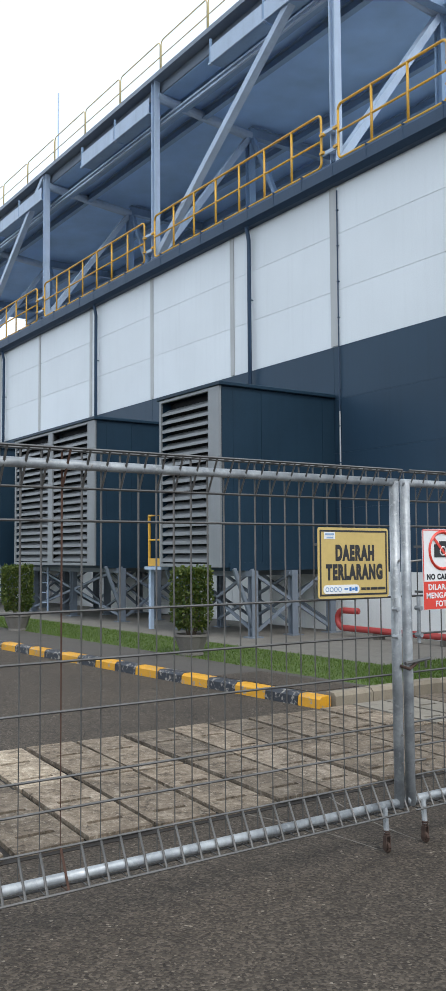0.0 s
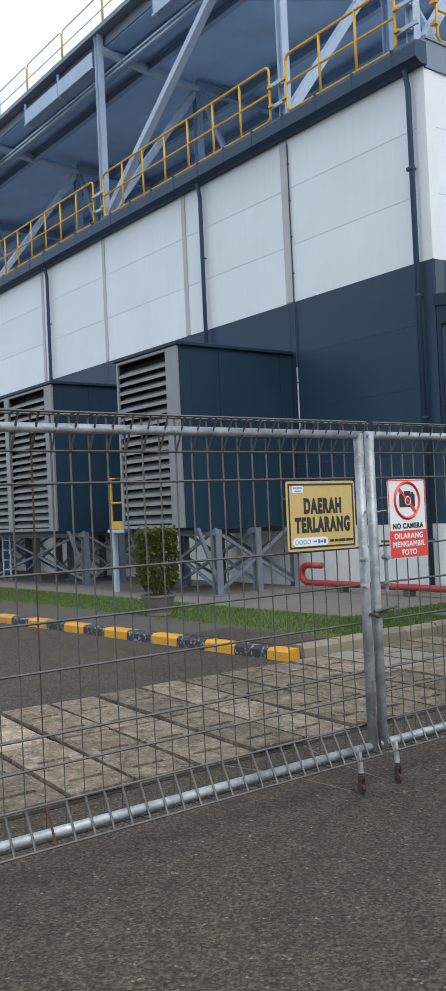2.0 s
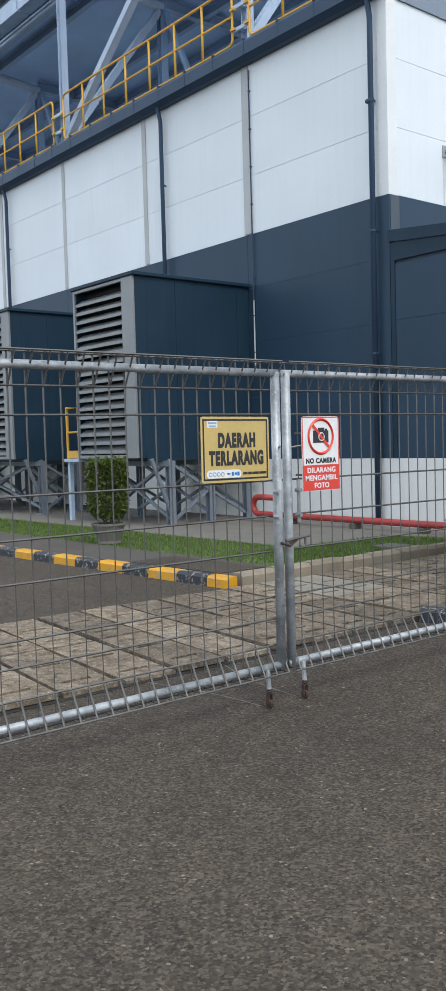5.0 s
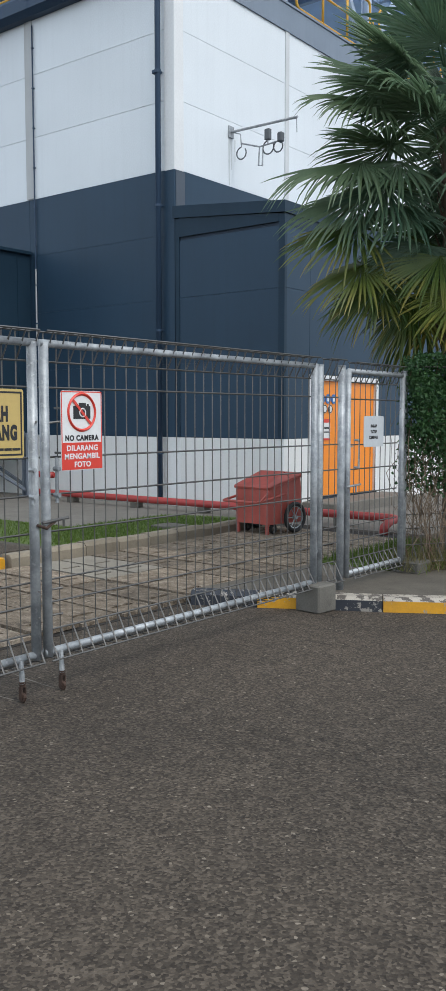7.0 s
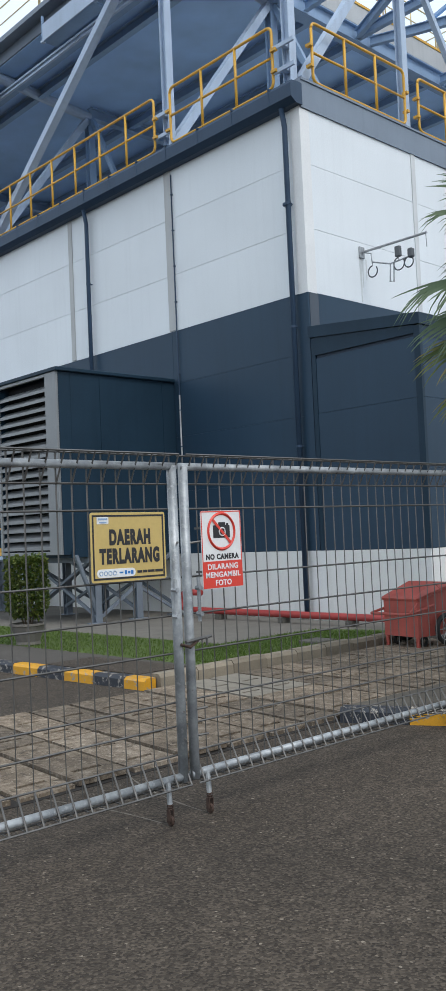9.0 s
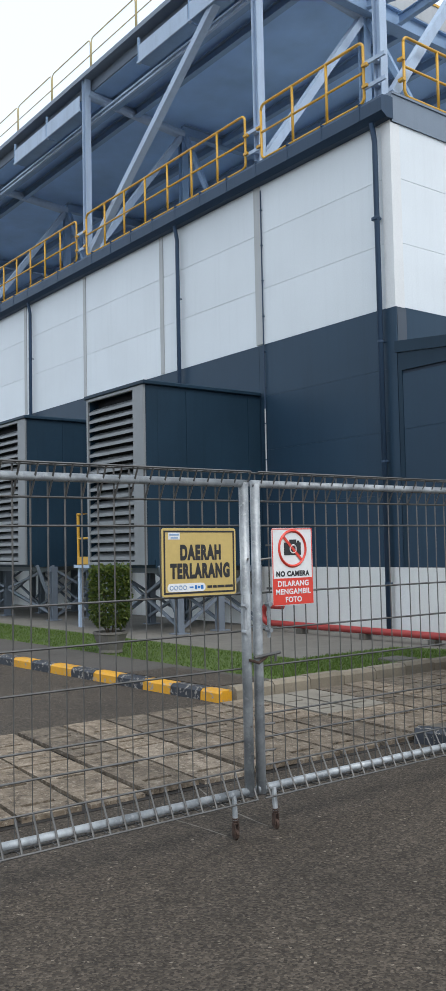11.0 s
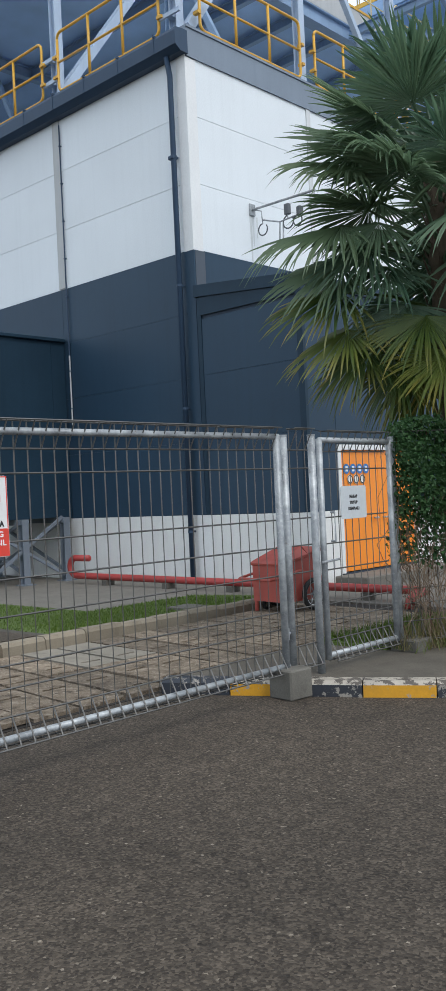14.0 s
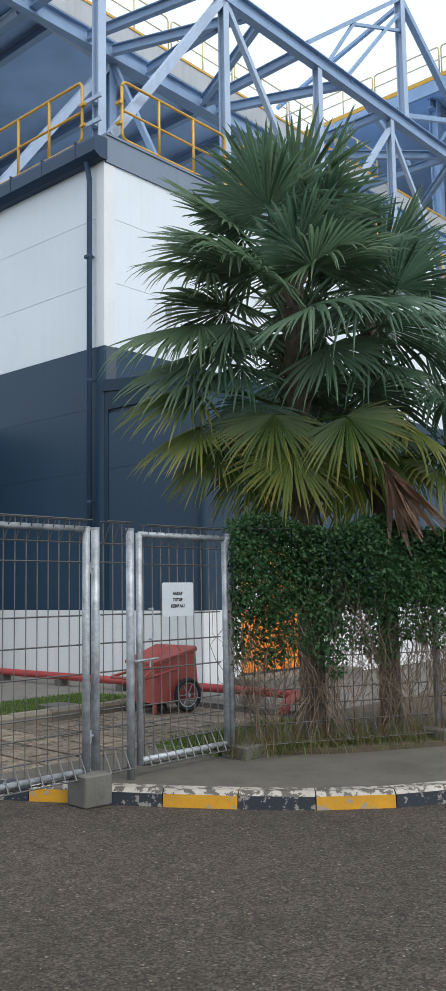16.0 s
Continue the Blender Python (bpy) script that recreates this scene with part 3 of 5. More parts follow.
part("sensor", boxes((0.74, 1.43, 6.10, 0.84, 1.51, 6.28), bevel=0.01), CABLE, arm, "small grey sensor box")
part("crossbar", tubes(([(0.25, 1.47, 6.14), (0.62, 1.47, 6.02), (1.05, 1.47, 6.05)], 0.014), ([(0.79, 1.47, 6.12), (0.79, 1.47, 6.04)], 0.012)), GALV, arm)
part("dish", boxes((1.0, 1.42, 6.02, 1.10, 1.52, 6.18), bevel=0.02), CABLE, arm)
for cx, cz, r in ((0.24, 5.98, 0.10), (0.80, 5.98, 0.11), (1.0, 5.96, 0.09)):
    bm = bmesh.new()
    tube(bm, arc((cx, 1.47, cz), (1, 0, 0), (0, 0, 1), r, 95, 400, 14), 0.012, 6)
    part("cable_loop", bm, CABLE, arm, "loop of dark cable")
for line, r in (([(0.24, 1.47, 6.08), (0.22, 1.47, 6.30), (0.05, 1.47, 6.36)], 0.009), ([(1.36, 1.47, 6.36), (1.37, 1.47, 6.12)], 0.007), ([(0.62, 1.47, 6.02), (0.60, 1.47, 5.72), (0.68, 1.47, 5.70), (0.69, 1.47, 6.0)], 0.012)):
    part("cable", tubes((line, r)), GALV, arm)

# ---- steel frame above the roof ----
DECK = 13.3


def member(name, rows, material, label, category="steel member", group=""):
    bm = bmesh.new()
    for a, b, w, h, f in rows:
        beam(bm, a, b, w, h, f)
    return tagged(part(name, bm, material), label, category, group, "structure")


COLS = [-0.27, -3.5, -10.5, -17.5, -24.4, -31.3]
for x in COLS:
    c = thing("steel_column", (x, 0.12, 9.0), "upright pale blue-grey steel column on the roof edge", "column", "front steel columns", "structure")
    part("shaft", beam(bmesh.new(), (x, 0.12, 8.8), (x, 0.12, 13.9 if x < -1 else 15.2), 0.17, 0.17, 0.014), STEEL, c)
    part("base_plate", boxes((x - 0.16, -0.02, 9.03, x + 0.16, 0.28, 9.06)), STEEL, c)
    part("rail_lug", boxes((x - 0.26, -0.07, 9.30, x + 0.26, -0.03, 9.37), (x - 0.05, -0.03, 9.30, x + 0.05, 0.1, 9.37), (x - 0.26, -0.07, 9.72, x + 0.26, -0.03, 9.79), (x - 0.05, -0.03, 9.72, x + 0.05, 0.1, 9.79)), STEEL, c)
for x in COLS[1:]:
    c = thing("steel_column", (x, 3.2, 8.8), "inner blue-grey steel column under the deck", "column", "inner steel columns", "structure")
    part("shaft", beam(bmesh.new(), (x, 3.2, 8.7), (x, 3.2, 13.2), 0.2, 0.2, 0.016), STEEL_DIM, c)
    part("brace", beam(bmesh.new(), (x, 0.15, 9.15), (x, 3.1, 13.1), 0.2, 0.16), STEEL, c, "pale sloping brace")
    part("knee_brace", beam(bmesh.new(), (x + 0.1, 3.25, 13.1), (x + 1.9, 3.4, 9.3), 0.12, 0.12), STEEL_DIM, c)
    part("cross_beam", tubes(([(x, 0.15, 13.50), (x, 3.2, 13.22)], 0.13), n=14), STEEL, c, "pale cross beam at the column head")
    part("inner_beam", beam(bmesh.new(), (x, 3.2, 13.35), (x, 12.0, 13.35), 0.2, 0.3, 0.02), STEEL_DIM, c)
for y in (3.3, 6.5, 9.6, 12.8, 16.0):
    c = thing("steel_column", (-0.2, y, 9.0), "upright pale blue-grey steel column on the end wall", "column", "end steel columns", "structure")
    part("shaft", beam(bmesh.new(), (-0.2, y, 8.8), (-0.2, y, 13.2), 0.16, 0.16, 0.014), STEEL, c)
    part("base_plate", boxes((-0.34, y - 0.14, 9.03, -0.06, y + 0.14, 9.06)), STEEL, c)
for a, b in (((-10.35, 0.12, 9.2), (-3.75, 0.12, 13.9)), ((-24.3, 0.12, 9.2), (-17.6, 0.12, 13.9))):
    member("front_brace", [(a, b, 0.18, 0.16, 0)], STEEL, "long pale diagonal steel brace in the front frame", "brace", "front braces")
for a, b, w in (((-0.2, 0.3, 9.2), (-0.2, 3.25, 13.2), 0.16), ((-0.2, 3.35, 13.2), (-0.2, 6.45, 9.2), 0.11), ((-0.2, 6.55, 9.2), (-0.2, 9.55, 12.9), 0.12), ((-0.2, 9.65, 12.9), (-0.2, 12.7, 9.2), 0.1)):
    member("end_brace", [(a, b, w, w, 0)], STEEL, "pale diagonal steel brace in the end frame", "brace", "end braces")
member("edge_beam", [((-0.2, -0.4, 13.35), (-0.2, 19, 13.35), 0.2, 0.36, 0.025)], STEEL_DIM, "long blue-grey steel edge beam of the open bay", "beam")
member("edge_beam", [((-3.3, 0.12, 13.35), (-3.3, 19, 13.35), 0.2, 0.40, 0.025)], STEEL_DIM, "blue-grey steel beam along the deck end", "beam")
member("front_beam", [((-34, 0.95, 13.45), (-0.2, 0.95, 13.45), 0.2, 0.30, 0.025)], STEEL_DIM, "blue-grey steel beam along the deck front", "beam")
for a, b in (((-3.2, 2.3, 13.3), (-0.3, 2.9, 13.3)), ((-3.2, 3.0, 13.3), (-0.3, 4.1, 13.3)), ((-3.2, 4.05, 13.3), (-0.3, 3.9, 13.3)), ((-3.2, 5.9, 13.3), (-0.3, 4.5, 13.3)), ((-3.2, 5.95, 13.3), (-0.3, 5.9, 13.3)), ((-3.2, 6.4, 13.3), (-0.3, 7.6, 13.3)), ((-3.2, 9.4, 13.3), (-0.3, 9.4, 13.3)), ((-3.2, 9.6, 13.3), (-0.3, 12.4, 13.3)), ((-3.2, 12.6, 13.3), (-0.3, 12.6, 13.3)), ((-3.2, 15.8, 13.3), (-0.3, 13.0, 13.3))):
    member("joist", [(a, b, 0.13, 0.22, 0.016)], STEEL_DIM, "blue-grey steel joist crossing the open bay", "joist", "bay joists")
# upper truss beyond the end wall
member("truss_post", [((-0.2, 10.3, 13.5), (-0.2, 10.3, 16.9), 0.2, 0.2, 0.016)], STEEL, "tall pale steel post on the edge beam", "post")
member("truss_chord", [((-0.2, 6.1, 13.6), (-0.2, 10.3, 16.8), 0.1, 0.1, 0), ((-0.2, 8.05, 15.0), (-0.2, 10.3, 15.9), 0.07, 0.07, 0), ((-0.2, 7.0, 13.6), (-0.2, 8.05, 15.0), 0.07, 0.07, 0), ((-0.2, 7.7, 13.5), (-0.2, 10.2, 16.3), 0.08, 0.08, 0), ((-0.2, 10.3, 16.8), (-0.2, 15.0, 13.6), 0.16, 0.16, 0)], STEEL_DIM, "slender steel truss chords against the sky", "truss")
member("truss_tie", [((-0.2, 7.8, 13.5), (-3.0, 15.5, 15.0), 0.12, 0.16, 0), ((-0.2, 10.4, 16.7), (-6.0, 12.5, 16.9), 0.1, 0.1, 0), ((-0.2, 10.4, 13.6), (-0.2, 19, 16.5), 0.12, 0.12, 0)], STEEL_DIM, "long slender steel ties of the upper truss", "truss")

# upper deck
deck = part("deck", boxes((-34, 0.3, 13.58, -3.40, 19.5, 13.80)), SOFFIT)
tagged(deck, "dark underside of the raised equipment deck", "deck", kind="structure")
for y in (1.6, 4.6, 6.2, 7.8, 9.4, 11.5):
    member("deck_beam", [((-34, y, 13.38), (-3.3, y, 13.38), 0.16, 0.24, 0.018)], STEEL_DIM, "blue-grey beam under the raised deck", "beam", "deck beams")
far_deck = part("deck_far", boxes((-26, 21.0, 20.55, 8.0, 36, 20.95)), SOFFIT)
tagged(far_deck, "second raised deck far beyond the open bay", "deck", kind="structure")
far_leg = thing("far_deck_frame", (2.0, 21.0, 0.0), "steel legs and beams under the second raised deck", "steel frame", kind="structure")
for x in (-20, -12.6, -5.2, 2.2):
    for y in (21.6, 28):
        part("leg", beam(bmesh.new(), (x, y, 0), (x, y, 20.5), 0.35, 0.35, 0.025), STEEL_DIM, far_leg)
        part("knee_brace", beam(bmesh.new(), (x, y, 18.6), (x + 1.9, y, 20.4), 0.16, 0.16), STEEL_DIM, far_leg)
    part("beam", beam(bmesh.new(), (x, 21.2, 20.35), (x, 35.8, 20.35), 0.25, 0.4, 0.03), STEEL_DIM, far_leg)
s = part("deck_far_edge", boxes((-26, 20.9, 20.5, 8.0, 20.996, 21.0)), STEEL_DIM)
tagged(s, "blue-grey edge channel of the far raised deck", "deck edge", kind="structure")
s = part("deck_far_kick", boxes((-26, 20.9, 21.02, 8.0, 20.96, 21.2)), YELLOW)
tagged(s, "yellow kick board on the far raised deck", "kick board", kind="structure")
far_wall = part("wall_far", boxes((-12, 20.6, 0, 2.13, 20.9, 8.6)), DARK_PANEL)
tagged(far_wall, "dark wall closing the yard beyond the palms", "wall", kind="structure")
for c0 in (-3.6, -10.5, -17.5, -24.4):
    for a, b in ((0.12, 2.02), (2.08, 4.1)):
        f = thing("fascia_panel", (c0 - (a + b) / 2, 0.0, 13.12), "pale blue-grey fascia panel under the deck edge", "fascia panel", "deck fascia panels", "structure")
        part("sheet", boxes((c0 - b, -0.03, 13.05, c0 - a, 0.0, 13.46), bevel=0.004), STEEL, f)
        part("tray", boxes((c0 - b, 0.0, 13.05, c0 - a, 0.34, 13.08)), STEEL_DIM, f)
        part("hanger", boxes((c0 - b - 0.025, -0.035, 13.06, c0 - b + 0.015, 0.02, 13.66)), STEEL_DIM, f)
        part("bolt_lug", boxes((c0 - b - 0.05, -0.05, 13.03, c0 - b + 0.04, 0.04, 13.08)), STEEL, f)
for z in (13.05, 13.17):
    s = part("cable_tray", boxes((-34, 0.58, z, -3.4, 0.64, z + 0.05)), STEEL)
    tagged(s, "slim pale steel tray rail below the deck", "cable tray", "tray rails", kind="structure")
s = part("deck_edge", boxes((-34, -0.02, 13.87, -3.28, 0.5, 13.99), (-34, 0.26, 13.60, -3.28, 0.298, 13.87)), FLASHING)
tagged(s, "grey folded edge of the raised deck", "deck edge", kind="structure")
s = part("deck_parapet", boxes((-3.36, 0.5, 13.58, -3.22, 19.5, 14.08)), GREY_STRIP)
tagged(s, "pale upstand along the end of the raised deck", "parapet", kind="structure")
s = part("kick_rail", boxes((-3.38, 0.5, 14.08, -3.20, 19.5, 14.14)), YELLOW)
tagged(s, "yellow capping rail on the deck upstand", "capping rail", kind="structure")


# ---- railings ----
def railing(a, b, z0, h, posts, label, group, r=0.026, loop=True, paint=YELLOW):
    """A guard railing from a to b with rounded ends, a middle rail and upright posts."""
    a, b = Vector((*a, z0)), Vector((*b, z0))
    d = (b - a).normalized()
    L = (b - a).length
    up = Vector((0, 0, 1))
    g = thing("guard_railing", a, label, "railing", group)
    q = 0.11
    pts = arc(a + d * q + up * (h - q), -d, up, q, 0, 90, 4) + arc(b - d * q + up * (h - q), up, d, q, 0, 90, 4)
    lo = arc(b - d * q + up * (0.08 + q), d, -up, q, 0, 90, 4) + arc(a + d * q + up * (0.08 + q), -up, -d, q, 0, 90, 4)
    ring = pts + lo + [pts[0]] if loop else [a] + pts + [b]
    part("outer_rail", tube(bmesh.new(), ring, r, 8), paint, g, smooth=True)
    part("middle_rail", tubes(([a + up * h * 0.53, b + up * h * 0.53], r * 0.85)), paint, g, smooth=True)
    for i in range(1, posts + 1):
        p = a + d * (L * i / (posts + 1))
        part("post", tubes(([p - up * 0.02, p + up * h], r)), paint, g, smooth=True)
    for e, s in ((a, -1), (b, 1)) if loop else ():
        for k in (0.3, 0.62):
            c = e + d * (0.05 * s) + up * h * k
            part("lug", boxes((c.x - 0.06, c.y - 0.05, c.z - 0.025, c.x + 0.06, c.y + 0.02, c.z + 0.025)), paint, g)
    return g


for x0, x1, n in ((-3.24, -0.50, 2), (-10.25, -3.74, 6), (-17.2, -10.78, 6), (-24.1, -17.8, 6), (-31, -24.7, 6)):
    railing((x0, -0.06), (x1, -0.06), 9.0, 1.16, n, "yellow tubular guard railing along the roof edge", "front railings")
for y0, y1, n in ((0.40, 3.05, 2), (3.5, 6.3, 2), (6.7, 9.4, 2), (9.8, 12.6, 2), (13.0, 15.8, 2)):
    railing((0.0, y0), (0.0, y1), 9.05, 1.13, n, "yellow tubular guard railing along the end roof edge", "end railings")
x = -3.6
while x > -33:
    railing((x - 2.16, 0.12), (x, 0.12), 13.97, 0.90, 0, "yellow guard railing on the raised deck, paled by sky glare", "deck railings", 0.017, False, YELLOW_GLARE)
    x -= 2.22
for y in (0.4, 2.7, 5.0, 7.3, 9.6, 11.9):
    railing((-3.35, y), (-3.35, y + 2.2), 14.15, 0.9, 1, "yellow guard railing on the deck end, paled by sky glare", "deck end railings", 0.018, False, YELLOW_GLARE)
for i in range(11):
    railing((-25.5 + 3.0 * i, 20.95), (-22.6 + 3.0 * i, 20.95), 21.2, 1.1, 1, "yellow guard railing on the far deck", "far railings", 0.03, False, YELLOW_GLARE)
mast = part("mast", tubes(([(-20.8, 2.0, 13.78), (-20.8, 2.0, 18.6)], 0.03)), STEEL)
tagged(mast, "thin grey lightning mast on the raised deck", "mast")


# ---- louvred intake boxes ----
def intake_box(x0, x1, panels, label):
    y0, y1, z0, z1 = -2.70, -0.02, 1.26, 4.46
    g = thing("intake_box", ((x0 + x1) / 2, -1.4, 0.03), label, "louvred box", "intake boxes")
    body = part("body", boxes((x0, y0 + 0.30, z0, x1, y1, z1)), BOX_PAINT, g)
    part("cheek", boxes((x0 + 0.004, y0 + 0.052, z0, x0 + 0.06, y0 + 0.298, z1)), BOX_PAINT, body)
    part("cheek", boxes((x1 - 0.06, y0 + 0.052, z0, x1 - 0.001, y0 + 0.298, z1)), BOX_PAINT, body)
    part("roof_sheet", boxes((x0 - 0.05, y0 - 0.03, z1, x1 + 0.06, y1, z1 + 0.07), bevel=0.012), BOX_PAINT, g)
    for y in (-1.75, -0.30):
        part("seam_strip", boxes((x1, y - 0.03, z0 + 0.05, x1 + 0.012, y + 0.03, z1 - 0.05)), BOX_PAINT, body)
    part("base_rail", boxes((x1 - 0.02, y0 + 0.2, z0 - 0.06, x1 + 0.02, y1, z0 + 0.08), (x0, y0 + 0.2, z0 - 0.06, x1, y0 + 0.3, z0)), BOX_PAINT, body)
    w = (x1 - x0) / panels
    for k in range(panels):
        a, b = x0 + w * k, x0 + w * (k + 1)
        e = 0.36 if k == panels - 1 else 0.20
        f = part("louvre_frame", boxes((a, y0, z0, a + 0.06, y0 + 0.05, z1), (b - e, y0, z0, b, y0 + 0.05, z1), (a + 0.06, y0, z1 - 0.06, b - e, y0 + 0.05, z1), (a + 0.06, y0, z0, b - e, y0 + 0.05, z0 + 0.06), bevel=0.006), SLAT, g, "galvanised louvre frame")
        # Added near-black sheet: paints the shade seen between the slats.
        part("shade_sheet", boxes((a + 0.06, y0 + 0.24, z0 + 0.06, b - e, y0 + 0.29, z1 - 0.06)), LOUVRE_SHADE, f)
        bm = bmesh.new()
        v = [(0, 0.0, 0.0), (0, 0.0, 0.05), (0, 0.15, 0.14), (0, 0.15, 0.13), (0, 0.012, 0.042), (0, 0.012, 0.0)]
        p0 = [bm.verts.new((0, y, z)) for _, y, z in v]
        p1 = [bm.verts.new((b - a - 0.06 - e, y, z)) for _, y, z in v]
        for i in range(6):
            j = (i + 1) % 6
            bm.faces.new((p0[i], p0[j], p1[j], p1[i]))
        bm.faces.new(p0)
        bm.faces.new(p1[::-1])
        me = mesh_of("slat", bm, SLAT)
        n = 18
        for i in range(n):
            piece("slat", me, Matrix.Translation((a + 0.06, y0 + 0.02, z0 + 0.09 + i * (z1 - z0 - 0.24) / n)), f)
    xa, xb = x0 - 0.10, x1 + 0.14
    for y in (-2.1, -1.2, -0.3):
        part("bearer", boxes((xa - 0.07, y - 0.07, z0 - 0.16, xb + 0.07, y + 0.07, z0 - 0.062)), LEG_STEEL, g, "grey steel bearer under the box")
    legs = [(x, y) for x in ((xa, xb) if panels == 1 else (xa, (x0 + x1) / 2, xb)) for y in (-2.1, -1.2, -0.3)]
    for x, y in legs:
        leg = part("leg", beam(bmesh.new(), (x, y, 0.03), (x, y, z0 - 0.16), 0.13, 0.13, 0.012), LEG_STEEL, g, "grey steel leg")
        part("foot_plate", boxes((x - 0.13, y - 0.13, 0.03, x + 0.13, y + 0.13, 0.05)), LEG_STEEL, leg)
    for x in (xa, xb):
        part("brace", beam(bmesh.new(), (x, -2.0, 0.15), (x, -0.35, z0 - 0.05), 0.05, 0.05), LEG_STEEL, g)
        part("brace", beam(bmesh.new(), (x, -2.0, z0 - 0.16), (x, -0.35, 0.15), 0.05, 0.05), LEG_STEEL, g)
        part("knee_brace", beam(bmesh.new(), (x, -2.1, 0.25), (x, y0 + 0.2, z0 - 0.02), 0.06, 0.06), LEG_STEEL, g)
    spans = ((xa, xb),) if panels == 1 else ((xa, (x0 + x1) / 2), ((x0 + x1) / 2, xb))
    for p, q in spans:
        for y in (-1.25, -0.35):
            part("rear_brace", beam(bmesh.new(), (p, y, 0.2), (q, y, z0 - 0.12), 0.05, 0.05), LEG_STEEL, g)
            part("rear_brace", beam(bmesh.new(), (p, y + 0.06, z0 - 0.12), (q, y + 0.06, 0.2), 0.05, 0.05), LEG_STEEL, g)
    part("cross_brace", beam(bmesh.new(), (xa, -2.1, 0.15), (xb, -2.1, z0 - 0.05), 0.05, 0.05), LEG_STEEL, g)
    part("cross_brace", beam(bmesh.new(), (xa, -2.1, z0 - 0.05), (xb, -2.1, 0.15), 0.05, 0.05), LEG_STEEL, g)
    return g


intake_box(-5.58, -3.52, 1, "slate-blue sheet-metal intake box with one louvred front")
intake_box(-12.95, -8.36, 2, "slate-blue sheet-metal intake box with two louvred fronts")
intake_box(-19.3, -14.7, 2, "slate-blue sheet-metal intake box with two louvred fronts")

# yellow ladder guard beside the nearer box and a small ladder
lad = thing("ladder_platform", (-6.1, -1.9, 0.07), "small yellow guarded landing beside the louvred box", "ladder")
part("landing", boxes((-6.25, -2.65, 1.2, -5.62, -1.8, 1.26)), STEEL, lad)
part("guard", tubes(([(-6.14, -2.6, 1.26), (-6.14, -2.6, 2.26), (-5.70, -2.6, 2.26), (-5.70, -2.6, 1.26)], 0.025), ([(-6.14, -2.6, 1.78), (-5.70, -2.6, 1.78)], 0.02)), YELLOW, lad)
part("toe_board", boxes((-6.16, -2.62, 1.27, -5.68, -2.60, 1.42)), YELLOW, lad)
for y in (-2.55, -1.9):
    part("leg", beam(bmesh.new(), (-6.15, y, 0.03), (-6.15, y, 1.2), 0.08, 0.08), STEEL, lad)
lad = thing("steel_ladder", (-12.2, -2.2, 0.07), "short pale steel ladder below the louvred box", "ladder")
part("stile", tubes(([(-12.4, -2.2, 0.07), (-12.4, -2.2, 1.25)], 0.025)), STEEL, lad)
part("stile", tubes(([(-11.95, -2.2, 0.07), (-11.95, -2.2, 1.25)], 0.025)), STEEL, lad)
for i in range(4):
    part("rung", tubes(([(-12.4, -2.2, 0.3 + 0.25 * i), (-11.95, -2.2, 0.3 + 0.25 * i)], 0.014)), STEEL, lad)

# ---- red fire pipe ----
pz, py = 0.17, -0.62
pipe = thing("fire_pipe", (0.5, py, 0.03), "dark red water pipe with a U-bend lying along the wall", "pipe")
left = arc((-2.68, py, pz + 0.155), (0, 0, 1), (-1, 0, 0), 0.155, 0, 180, 10)
end = arc((4.20, py - 0.20, pz), (0, 1, 0), (1, 0, 0), 0.20, 0, 90, 6) + [(4.40, py - 0.34, pz - 0.02), (4.40, py - 0.44, pz - 0.07)]
part("run", tube(bmesh.new(), [(-2.30, py, pz + 0.31)] + left + end + [(4.40, py - 0.47, 0.0)], 0.055, 12), RED_PIPE, pipe, smooth=True)
part("flange", tubes(([(-2.34, py, pz + 0.31), (-2.28, py, pz + 0.31)], 0.03), n=14), RED_PIPE, pipe)
for x in (-1.8, -0.3, 1.1):
    part("support", boxes((x - 0.06, py - 0.09, 0.03, x + 0.06, py + 0.09, pz - 0.05)), CONCRETE, pipe, "concrete pipe block")
for x in (2.3, 3.5):
    part("support", boxes((x - 0.06, py - 0.09, 0.02, x + 0.06, py + 0.09, pz - 0.05)), CONCRETE, pipe, "concrete pipe block")

# ---- red bin cart ----
CU, CV = Vector((0.139, 0.990, 0)), Vector((-0.990, 0.139, 0))
C0 = Vector((3.40, -2.20, 0.034))


def cp(u, v, z):
    return C0 + CU * u * 0.70 + CV * v * 0.93 + Vector((0, 0, z * 0.96))


def hull(bm, lo, hi):
    a = [bm.verts.new(p) for p in lo]
    b = [bm.verts.new(p) for p in hi]
    bm.faces.new(a[::-1])
    bm.faces.new(b)
    n = len(a)
    for i in range(n):
        bm.faces.new((a[i], a[(i + 1) % n], b[(i + 1) % n], b[i]))
    return bm


cart = thing("bin_cart", cp(0.4, 0.3, 0), "faded red steel bin cart with two spoked wheels", "cart")
body = part("body", hull(bmesh.new(), [cp(0.0, 0.0, 0.13), cp(0.93, 0.0, 0.13), cp(0.93, 0.60, 0.13), cp(0.0, 0.60, 0.13)], [cp(0, 0, 0.60), cp(0.86, 0, 0.74), cp(0.86, 0.60, 0.74), cp(0, 0.60, 0.60)]), CART_RED, cart)
part("rim", tubes(([cp(0, 0, 0.60), cp(0.86, 0, 0.74), cp(0.86, 0.6, 0.74), cp(0, 0.6, 0.60), cp(0, 0, 0.60)], 0.018), n=6), CART_RED, body)
